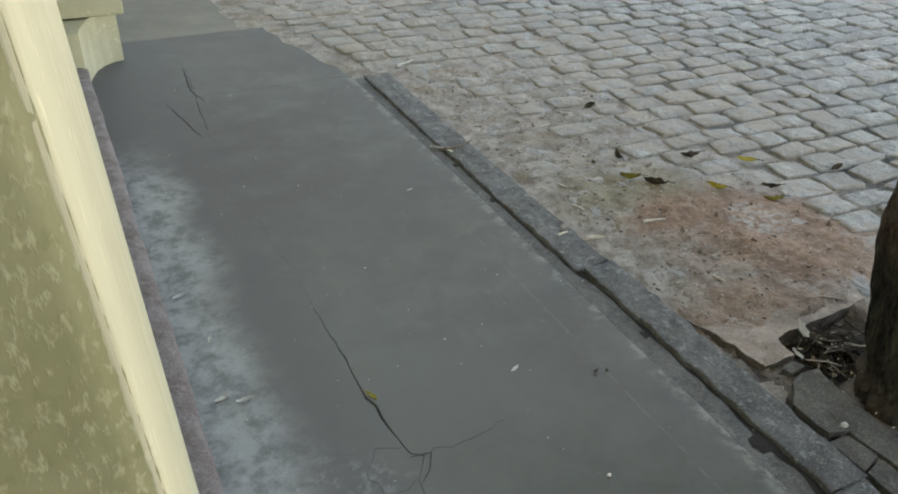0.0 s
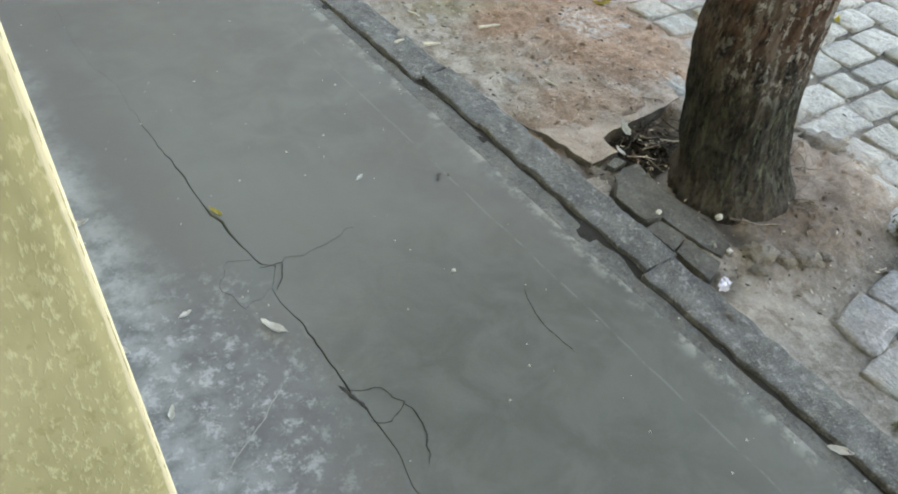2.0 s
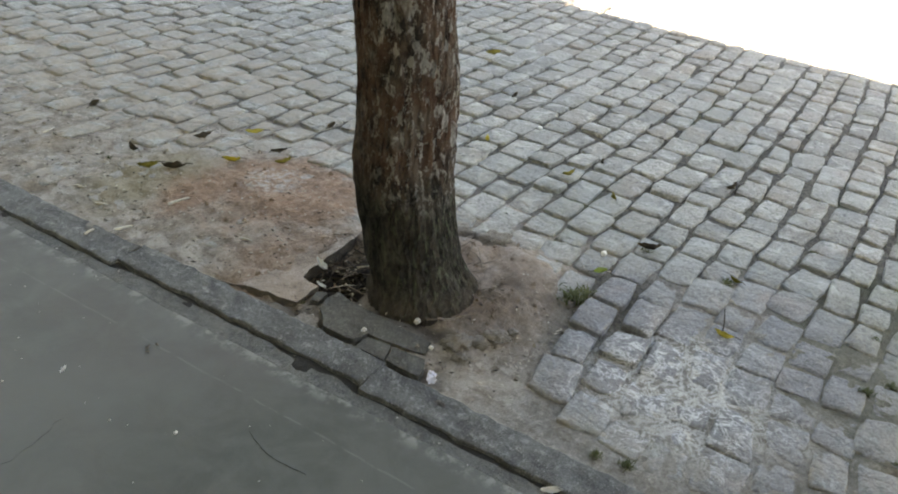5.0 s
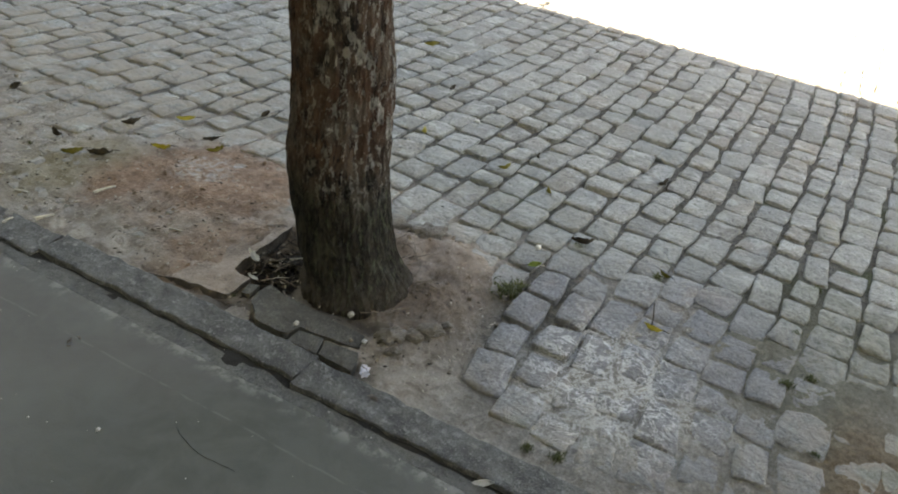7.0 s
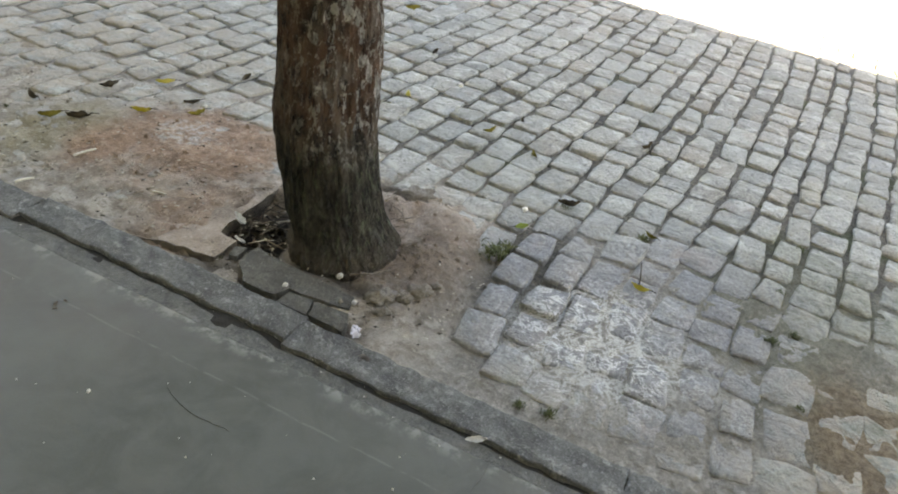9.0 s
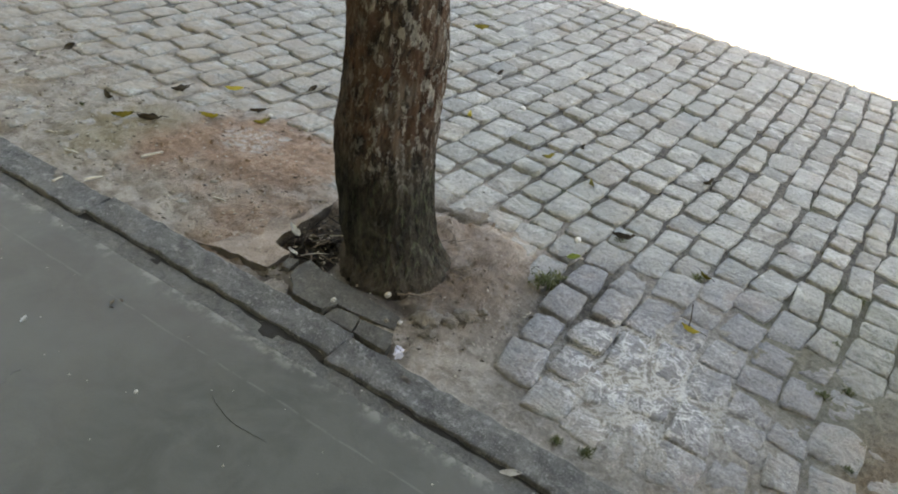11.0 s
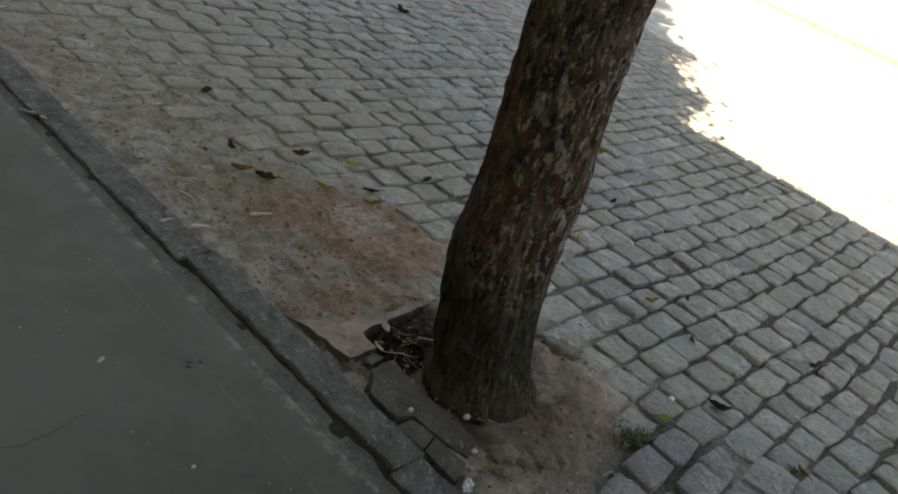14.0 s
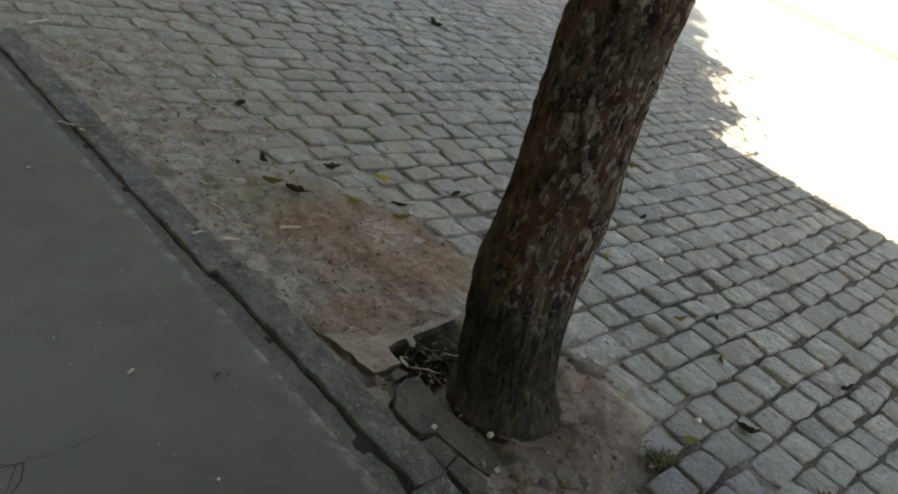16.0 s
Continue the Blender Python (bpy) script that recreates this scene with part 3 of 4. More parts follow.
def slab(name, left, right, y0, y1, step, nx, material, z=0.0, wear=lambda y: 0.003):
    ny = max(2, round((y1 - y0) / step))
    vs, fs = [], []
    for j in range(ny + 1):
        y = y0 + (y1 - y0) * j / ny
        a, b = left(y), right(y)
        e = wear(y)
        row = [(a, y, z - 0.05), (a, y, z - e), (a + e, y, z)]
        row += [(a + (b - a) * k / nx, y, z + 0.0009 * n1(k * 0.9, y * 3, 6)) for k in range(1, nx)]
        row += [(b - e, y, z), (b, y, z - e), (b, y, z - 0.05)]
        vs += row
    m = nx + 5
    for j in range(ny):
        fs += [(j * m + k, j * m + k + 1, (j + 1) * m + k + 1, (j + 1) * m + k) for k in range(m - 1)]
    fs += [tuple(range(m)), tuple(ny * m + k for k in range(m - 1, -1, -1))]
    me = mesh(name, vs, fs, material)
    bm = bmesh.new()
    bm.from_mesh(me)
    bmesh.ops.recalc_face_normals(bm, faces=bm.faces[:])
    bm.to_mesh(me)
    bm.free()
    return me


WALL_X = -1.593
pavement = tagged(new("pavement"), "grey concrete pavement with a long crack", "pavement", kind="structure")
part("slab", slab("slab", lambda y: -1.60, lambda y: crack_x(y) - crack_gap(y), -7, 3.72, 0.02, 8, CONCRETE, 0.0, lambda y: 0.0002 + 0.8 * crack_gap(y)), None, pavement)
part("slab", slab("slab", lambda y: crack_x(y) + crack_gap(y), lambda y: -0.234 + 0.003 * n1(y * 7, 2), -7, 2.80, 0.02, 12, CONCRETE, 0.0, lambda y: 0.0002 + 0.8 * crack_gap(y)), None, pavement)
part("slab", slab("slab", lambda y: crack_x(y) + crack_gap(y), lambda y: -0.24 - 0.22 * (y - 2.8) + 0.03 * n1(y * 6, 2), 2.802, 3.72, 0.02, 10, CONCRETE, 0.0, lambda y: 0.0002 + 0.8 * crack_gap(y)), None, pavement)
part("mortar_strip", slab("mortar_strip", lambda y: -0.2335 + 0.003 * n1(y * 7, 2), broken_edge, -7, 2.76, 0.012, 4, MORTAR, -0.004), None, pavement, "rough crumbling mortar along the kerb")
part("slab", slab("slab", lambda y: -2.2, lambda y: -0.55 - 0.05 * (y - 3.7) + 0.03 * n1(y * 5, 8), 3.724, 14, 0.1, 6, FARPAVE, -0.004), None, pavement, "tan cement strip")


def ribbon(points, width, z=0.0018, wob=0.006, seed=0.0, material=None):
    """A hairline crack packed with dirt, as a thin low ridge."""
    pts = []
    for (ax, ay), (bx, by) in zip(points, points[1:]):
        k = max(2, int(math.hypot(bx - ax, by - ay) / 0.012))
        for i in range(k):
            x, y = ax + (bx - ax) * i / k, ay + (by - ay) * i / k
            pts.append(Vector((x + wob * n1(x * 30, y * 30, seed), y + wob * n1(y * 30, x * 30, seed + 4), 0)))
    pts.append(Vector((*points[-1], 0)))
    vs, fs = [], []
    for i, p in enumerate(pts):
        t = (pts[min(i + 1, len(pts) - 1)] - pts[max(i - 1, 0)]).normalized()
        s = Vector((-t.y, t.x, 0)) * width * (0.35 + 0.65 * abs(math.sin(i * 1.7 + seed)) ) * (1 - 0.8 * abs(2 * i / (len(pts) - 1) - 1) ** 4)
        vs += [p - s + Vector((0, 0, z - 0.0006)), p + Vector((0, 0, z + 0.0003)), p + s + Vector((0, 0, z - 0.0006))]
    for i in range(len(pts) - 1):
        a = 3 * i
        fs += [(a, a + 1, a + 4, a + 3), (a + 1, a + 2, a + 5, a + 4)]
    return mesh("crack", vs, fs, material or CRACK)


for k, (line, wd) in enumerate((
        ([(-0.945, 0.365), (-0.83, 0.36), (-0.72, 0.38)], 0.0011),
        ([(-0.99, 0.40), (-1.05, 0.42), (-1.10, 0.36), (-1.08, 0.27), (-1.0, 0.30)], 0.0010),
        ([(-1.0, -0.04), (-0.94, -0.07), (-0.92, -0.13), (-0.96, -0.16), (-1.0, -0.13)], 0.0018),
        ([(-0.92, -0.13), (-0.91, -0.19), (-0.96, -0.28)], 0.0022),
        ([(-0.476, -0.016), (-0.506, -0.09), (-0.511, -0.16), (-0.503, -0.228)], 0.0014),
        ([(-1.13, 2.75), (-1.08, 2.45), (-1.06, 2.35)], 0.004),
        ([(-0.98, 3.2), (-1.0, 2.9), (-0.97, 2.72)], 0.005),
        ([(-1.33, -0.10), (-1.2, -0.02), (-1.1, 0.05)], 0.0020),
        ([(-0.988, 0.372), (-0.937, 0.36), (-0.962, 0.316), (-0.992, 0.285)], 0.0018),
        ([(-0.215, -0.803), (-0.28, -0.806), (-0.36, -0.80)], 0.0014),
        ([(-1.012, -0.02), (-1.0, -0.06), (-0.994, -0.10)], 0.0060))):
    pale = k == 7
    part("crack", ribbon(line, wd, wob=0.014 if k < 4 else 0.006, seed=k * 3.1, material=DUST if pale else SEAM if k in (0, 1, 9) else CRACK), None, pavement, "pale healed crack" if pale else "dirt-filled crack")

# ---- kerb ----
kerb = tagged(new("kerb"), "row of worn grey granite kerb stones", "kerb", kind="structure")
cuts = [2.76, 1.86, 0.87, -0.14, -1.12, -2.15, -3.2, -4.3, -5.4, -6.5]
for k, (b, a) in enumerate(zip(cuts, cuts[1:])):
    x0, x1 = ((-0.180, -0.050), (-0.176, -0.052), (-0.152, -0.034), (-0.172, -0.052))[min(k, 3)]
    part("kerb_stone", rough_box(x0, x1, a + 0.0015, b - 0.0015, -0.12, 0.007, 0.018, 0.009, 0.004, k * 5.3, 21), KERB, kerb)

# ---- building: facade with a doorway in which the camera stands ----
JAMB_Y = -0.632


def face_x(z):
    """The street face is battered: it leans back as it rises."""
    return -1.5330 - 0.06 * (min(z, 2.4) - 1.25)


def jamb_wall():
    """The wall beside the doorway, with a rounded arris."""
    bm = bmesh.new()
    rings = []
    for z in (-0.06, 0.6, 1.2, 1.8, 2.4, 6.0):
        f = face_x(z)
        ring = [(-1.90, JAMB_Y), (-1.90, 3.40), (f, 3.40), (f, JAMB_Y + 0.003), (f - 0.0003, JAMB_Y + 0.0018), (f - 0.0009, JAMB_Y + 0.0009), (f - 0.0018, JAMB_Y + 0.0003), (f - 0.003, JAMB_Y)]
        rings.append([bm.verts.new((x, y, z)) for x, y in ring])
    for lo, hi in zip(rings, rings[1:]):
        for i in range(8):
            j = (i + 1) % 8
            bm.faces.new((lo[i], lo[j], hi[j], hi[i]))
    bm.faces.new(rings[0])
    bm.faces.new(rings[-1])
    bmesh.ops.recalc_face_normals(bm, faces=bm.faces[:])
    return bm


facade = tagged(new("wall_facade"), "cream-painted street facade with a doorway", "wall", kind="structure")
part("wall", jamb_wall(), CREAM, facade)


def reveal(parent):
    """Lumpy hand-thrown plaster on the side of the doorway."""
    vs, fs = [], []
    nx, nz = 90, 640
    for i in range(nx + 1):
        for k in range(nz + 1):
            z = -0.02 + 2.42 * k / nz
            x = -1.90 + (face_x(z) - 0.0014 + 0.0004 * n1(z * 60, 3.3) + 0.0006 * n1(z * 150, 4.1) + 1.90) * (i / nx) ** 0.7
            b = 0.0004 * n1(x * 90, z * 60, 1) + 0.0004 * max(0.0, n1(x * 200, z * 140, 2)) + 0.0003 * smooth01(0.0, 0.7, n1(x * 260, z * 170, 5))
            edge = smooth01(0, 3, nx - i)
            vs.append((x, JAMB_Y - 0.002 * edge - b * edge + 0.0005 * (1 - edge), z))
    for i in range(nx):
        for k in range(nz):
            a = i * (nz + 1) + k
            fs.append((a, a + nz + 1, a + nz + 2, a + 1))
    part("reveal", mesh("reveal", vs, fs, YELLOW, True), None, parent, "rough yellow plaster reveal")


reveal(facade)
part("wall", box_bm(WALL_X - 0.30, WALL_X, -9, -2.2, -0.06, 6.0), CREAM, facade)
part("lintel", box_bm(WALL_X - 0.30, WALL_X, -2.2, -0.635, 2.402, 6.0), YELLOW, facade)
part("wall", box_bm(WALL_X - 0.30, -1.49, 3.845, 14, -0.06, 6.0), CREAM, facade)
part("baseboard", rough_box(-1.53, -1.414, -0.62, 3.33, -0.03, 0.10, 0.06, 0.005, 0.03, 2.0, 7), BASE, facade, "worn plum-grey skirting")
pilaster = tagged(new("pilaster"), "cream pilaster on a low plinth block", "pilaster", kind="structure")
part("plinth_block", prism([(-1.60, 3.82), (-1.225, 3.82), (-1.225, 3.44), (-1.28, 3.42), (-1.33, 3.38), (-1.37, 3.31), (-1.40, 3.22), (-1.425, 3.10), (-1.60, 3.10)], -0.03, 0.258, 0.006, 0.003, 8.0), CREAM, pilaster, "plastered foot that slopes into the wall")
part("shaft", box_bm(-1.61, -1.195, 3.31, 3.84, 0.266, 6.0, 0.01), CREAM, pilaster)
inner = tagged(new("wall_inner", mesh("wall_inner", [], [], INSIDE)), "plain painted inner walls", "wall", kind="structure")
bm = bmesh.new()
for b in ((-5.3, -5.2, -9, 14, -0.06, 6), (-5.2, WALL_X - 0.3, -9.1, -9, -0.06, 6), (-5.2, WALL_X - 0.3, 14, 14.1, -0.06, 6), (-5.2, WALL_X - 0.302, 1.5, 1.6, -0.06, 5.95), (-5.2, WALL_X - 0.302, -3.6, -3.5, -0.06, 5.95)):
    other = box_bm(*b)
    tmp = bpy.data.meshes.new("tmp")
    other.to_mesh(tmp)
    other.free()
    bm.from_mesh(tmp)
bm.to_mesh(inner.data)
bm.free()
tagged(new("floor", mesh("floor", [(-5.2, -9, 0.004), (-1.56, -9, 0.004), (-1.56, 14, 0.004), (-5.2, 14, 0.004)], [(0, 1, 2, 3)], FARPAVE)), "plain cement floor indoors", "floor", kind="structure")
part_ceiling = box_bm(-5.2, WALL_X - 0.302, -9, 14, 2.7, 2.8)
me = bpy.data.meshes.new("ceiling")
part_ceiling.to_mesh(me)
part_ceiling.free()
me.materials.append(INSIDE)
tagged(new("ceiling", me), "plain plastered ceiling", "ceiling", kind="structure")
me = bpy.data.meshes.new("roof")
b = box_bm(-5.6, -1.37, -9.4, 14.4, 6.003, 6.02, 0.0)
b.to_mesh(me)
b.free()
me.materials.append(ROOF)
tagged(new("roof", me), "flat red tile roof edge", "roof", kind="structure")

# ---- the tree ----
tree = tagged(new("street_tree"), "street tree with dark fissured bark, mossy at its foot", "tree")


def trunk_axis(z):
    """The trunk leans a little as it rises, with a slight kink."""
    s = 0.045 * smooth01(0, 0.15, z) + 0.06 * smooth01(0.05, 0.5, z) + 0.055 * smooth01(0.6, 1.25, z) + 0.10 * max(0, z - 1.3)
    return TREE[0] - 0.41 * s, TREE[1] + 0.91 * s


def trunk_radius(z):
    return 0.147 + 0.045 * math.exp(-max(0, z) / 0.07) + 0.008 * math.exp(-((z - 0.42) / 0.12) ** 2) - 0.008 * smooth01(0.6, 1.0, z) - 0.008 * max(0, z - 1.2)


def trunk_bm():
    bm = bmesh.new()
    na, nz, top = 210, 420, 3.4
    rows = []
    for k in range(nz + 1):
        z = -0.08 + (top + 0.08) * (k / nz) ** 1.35
        cx, cy = trunk_axis(z)
        row = []
        for i in range(na):
            a = 2 * math.pi * i / na
            ca, sa = math.cos(a), math.sin(a)
            r = trunk_radius(z)
            r += 0.010 * n1(ca * 1.6, sa * 1.6, z * 2.2)
            r += 0.016 * math.exp(-max(0, z) / 0.10) * n1(ca * 2.6, sa * 2.6, 3)
            ridge = 1 - abs(n1(ca * 9 + 4, sa * 9, z * 3.2)) * 2.2
            r += 0.0042 * ridge * (0.6 + 0.4 * n1(ca * 3, sa * 3, z * 6)) + 0.0055 * n1(ca * 8, sa * 8, z * 9) + 0.0045 * n1(ca * 20, sa * 20, z * 20) + 0.003 * n1(ca * 34, sa * 34, z * 30)
            row.append(bm.verts.new((cx + r * ca, cy + r * sa, z)))
        rows.append(row)
    for a, b in zip(rows, rows[1:]):
        for i in range(na):
            j = (i + 1) % na
            bm.faces.new((a[i], a[j], b[j], b[i]))
    for f in bm.faces:
        f.smooth = True
    return bm


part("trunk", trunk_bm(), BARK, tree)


def limb_bm(path, r0, r1):
    bm = bmesh.new()
    prev = None
    for i, p in enumerate(path):
        t = (path[min(i + 1, len(path) - 1)] - path[max(i - 1, 0)]).normalized()
        side = t.orthogonal().normalized()
        up = t.cross(side)
        r = r0 + (r1 - r0) * i / (len(path) - 1)
        ring = [bm.verts.new(p + r * (1 + 0.1 * n1(i, k)) * (math.cos(k * math.pi / 4) * side + math.sin(k * math.pi / 4) * up)) for k in range(8)]
        if prev:
            best = min(range(8), key=lambda o: (ring[o].co - prev[0].co).length)
            ring = ring[best:] + ring[:best]
            for k in range(8):
                bm.faces.new((prev[k], prev[(k + 1) % 8], ring[(k + 1) % 8], ring[k]))
        prev = ring
    for f in bm.faces:
        f.smooth = True
    return bm


rng = random.Random(5)
tx, ty = trunk_axis(3.3)
tips = []
for k, (az, out, rise) in enumerate(((40, 1.0, 2.6), (80, 1.5, 2.4), (130, 1.4, 3.0), (60, 0.9, 7.0), (200, 1.0, 3.4), (300, 0.9, 3.6), (50, 1.6, 4.6), (330, 0.8, 5.6), (110, 1.4, 5.8), (250, 0.8, 6.6), (290, 0.9, 8.0), (170, 0.9, 8.2), (300, 0.85, 6.4), (305, 0.75, 7.6), (298, 0.7, 9.0), (20, 0.6, 9.4), (300, 0.85, 1.2), (318, 0.65, 1.7), (290, 0.85, 2.2), (305, 0.8, 2.9))):
    a = radians(az)
    pts = []
    for i in range(9):
        s = i / 8
        pts.append(Vector((tx + out * s ** 0.8 * math.cos(a) + 0.15 * n1(k * 3, s * 4), ty + out * s ** 0.8 * math.sin(a) + 0.15 * n1(k * 5, s * 4), 3.25 + rise * s ** 1.1)))
    part("limb", limb_bm(pts, 0.09, 0.02), BARK, tree)
    tips += pts[3:]


def crown_mesh(count):
    """Small folded leaves in loose clumps round the limbs."""
    vs, fs = [], []
    clumps = []
    for p in tips:
        for _ in range(5):
            clumps.append(p + Vector((rng.gauss(0, 0.30), rng.gauss(0, 0.30), rng.gauss(0.1, 0.45))))
    for _ in range(count):
        c = clumps[rng.randrange(len(clumps))] + Vector((rng.gauss(0, 0.19), rng.gauss(0, 0.19), rng.gauss(0, 0.16)))
        m = Euler((rng.uniform(-1, 1), rng.uniform(-1, 1), rng.uniform(0, 6.3))).to_matrix()
        ln, wd = rng.uniform(0.09, 0.17), rng.uniform(0.03, 0.055)
        i = len(vs)
        vs += [c + m @ Vector(v) for v in ((0, 0, 0), (ln * 0.5, wd, 0.012), (ln, 0, -0.01), (ln * 0.5, -wd, 0.012))]
        fs += [(i, i + 1, i + 2), (i, i + 2, i + 3)]
    return mesh("crown", vs, fs, LEAF)


part("crown", crown_mesh(90000), None, tree, "tall crown of small green leaves")

# ---- stones and slabs round the foot of the tree ----
def loose(name, bm, material, label, category, group="", kind=""):
    me = bpy.data.meshes.new(name)
    bm.to_mesh(me)
    bm.free()
    me.materials.append(material)
    return tagged(new(name, me), label, category, group, kind)


slab_bm = prism([(-0.022, 0.58), (-0.015, 0.51), (0.006, 0.385), (0.028, 0.255), (0.139, 0.25), (0.148, 0.335), (0.296, 0.345), (0.43, 0.348), (0.56, 0.365), (0.58, 0.45), (0.46, 0.58), (0.2, 0.66)], -0.07, 0.011, 0.007, 0.012, 1.0)
for v in slab_bm.verts:
    v.co.z -= 0.11 * max(0.0, v.co.y - 0.38)
broken = loose("broken_slab", slab_bm, SLABTOP, "dusty broken concrete slab beside the tree pit", "paving slab")
# dark sides: the shade of gap and pit is put into their colour
broken.data.materials.append(SHADED_SIDE)
for p in broken.data.polygons:
    p.material_index = int(abs(p.normal.z) < 0.4)
loose("border_block", prism([(0.05, 0.176), (0.10, 0.19), (0.158, 0.188), (0.14, 0.11), (0.135, 0.02), (0.13, -0.06), (0.127, -0.13), (0.122, -0.196), (0.066, -0.214), (0.052, -0.15), (0.046, -0.09), (0.040, -0.02), (-0.008, 0.0), (-0.018, 0.06), (-0.012, 0.11), (0.02, 0.138)], -0.06, 0.009, 0.004, 0.006, 2.0), BORDER,
      "grey broken concrete border block along the tree pit", "paving slab")
loose("border_block", prism([(-0.030, -0.02), (0.030, -0.026), (0.034, -0.108), (-0.032, -0.126)], -0.06, 0.006, 0.006, 0.008, 3.0), BORDER, "small squared stone between kerb and border block", "paving stone")
loose("border_block", prism([(-0.032, -0.135), (0.033, -0.120), (0.046, -0.226), (-0.032, -0.252)], -0.06, 0.009, 0.006, 0.008, 4.0), BORDER, "small squared stone between kerb and border block", "paving stone")
loose("border_block", prism([(0.06, 0.225), (0.112, 0.24), (0.126, 0.204), (0.068, 0.198)], -0.06, 0.014, 0.005, 0.006, 6.0), BORDER, "stone chip wedged beside the broken slab", "paving stone")
loose("border_block", prism([(-0.032, 0.225), (0.022, 0.226), (0.034, 0.168), (-0.028, 0.125)], -0.06, -0.010, 0.007, 0.007, 5.0), SLAB, "small sunken stone in the gap beside the kerb", "paving stone")


def pebble_bm(x, y, z, sx, sy, sz, seed, rot=0.0, rough=0.4):
    bm = bmesh.new()
    bmesh.ops.create_icosphere(bm, subdivisions=3, radius=1.0)
    q = Matrix.Rotation(rot, 3, "Z")
    for v in bm.verts:
        p = v.co * (1 + rough * noise.noise(v.co * 2.1 + Vector((seed, 0, 0))))
        v.co = Vector((x, y, z)) + q @ Vector((p.x * sx, p.y * sy, p.z * sz))
    for f in bm.faces:
        f.smooth = True
    return bm


for k, (x, y, sx, sy, sz) in enumerate(((0.165, -0.262, 0.046, 0.030, 0.030), (0.215, -0.315, 0.026, 0.024, 0.022), (0.262, -0.345, 0.044, 0.026, 0.026), (0.60, 0.17, 0.045, 0.03, 0.018), (0.74, 0.10, 0.085, 0.045, 0.028), (0.79, -0.05, 0.07, 0.04, 0.026), (0.11, -0.30, 0.022, 0.018, 0.016), (0.33, -0.37, 0.020, 0.016, 0.014))):
    loose("rock", pebble_bm(x, y, soil_height(x, y) + 0.15 * sz, sx, sy, sz, k * 7.1, -0.8, 0.6), ROCK, "rounded dusty stone half sunk in red earth", "stone", "stones by the tree")


def curled_leaf(x, y, size, rot, material, label, curl=0.5, tilt=0.2, z=None):
    """A fallen leaf, curled along its rib."""
    bm = bmesh.new()
    grid = []
    for i in range(9):
        s = i / 8
        half = (0.20 + 0.09 * n1(s * 4, rot)) * math.sin(math.pi * min(1, s * 0.96 + 0.02)) ** 0.8
        row = []
        for k in range(-3, 4):
            u = k / 3
            row.append(bm.verts.new((size * (s - 0.5), size * half * u * (1 - 0.3 * curl * abs(u)), size * (curl * half * abs(u) ** 1.6 + 0.22 * curl * (2 * s - 1) ** 2 + 0.12 * n1(s * 5, u * 3, rot)))))
        grid.append(row)
    for a, b in zip(grid, grid[1:]):
        for k in range(6):
            bm.faces.new((a[k], a[k + 1], b[k + 1], b[k]))
    bmesh.ops.solidify(bm, geom=bm.faces[:], thickness=0.0008)
    zz = (soil_height(x, y) if x > -0.03 else 0.0) if z is None else z
    m = pose(x, y, zz + 0.003, degrees_(tilt), 0, rot)
    low = min((m @ v.co).z for v in bm.verts)
    for v in bm.verts:
        v.co = m @ v.co
        v.co.z += zz + 0.0005 - low
    for f in bm.faces:
        f.smooth = True
    return loose("fallen_leaf", bm, material, label, "leaf", "fallen leaves")


def degrees_(r):
    return r * 57.3


L = "pale dry curled leaf lying on the concrete"
curled_leaf(-1.054, 0.187, 0.070, 118, PALE, L, 0.8)
curled_leaf(-1.294, 0.715, 0.048, 5, PALE, L, 0.8)
curled_leaf(-1.345, 0.745, 0.045, 10, PALE, L, 0.5)
curled_leaf(-1.20, 0.325, 0.034, 10, PALE, L, 0.4)
curled_leaf(-0.605, 0.535, 0.032, 25, PALE, L, 0.7)
curled_leaf(-0.995, 0.60, 0.045, 110, YLEAF, "small yellowed leaf caught in the crack", 0.5)
curled_leaf(-1.372, 0.372, 0.062, 110, YLEAF, "bright yellow fallen leaf by the baseboard", 0.3)
curled_leaf(-1.35, 0.30, 0.045, 110, PALE, "pale brown leaf by the baseboard", 0.6)
curled_leaf(-1.33, 0.10, 0.038, 60, PALE, "pale brown leaf by the baseboard", 0.6)
curled_leaf(-0.45, 1.58, 0.03, 20, PALE, L, 0.6)
curled_leaf(0.233, 0.318, 0.085, 60, PALE, "white dry leaf on the rim of the tree pit", 0.7, z=0.016)
curled_leaf(0.16, 0.26, 0.05, 80, PALE, "white dry leaf on the rim of the tree pit", 0.5, z=0.0)
curled_leaf(-0.185, -0.745, 0.06, -52, PALE, "pale dry leaf lodged in the kerb gap", 0.6, z=0.0)
lrng = random.Random(14)


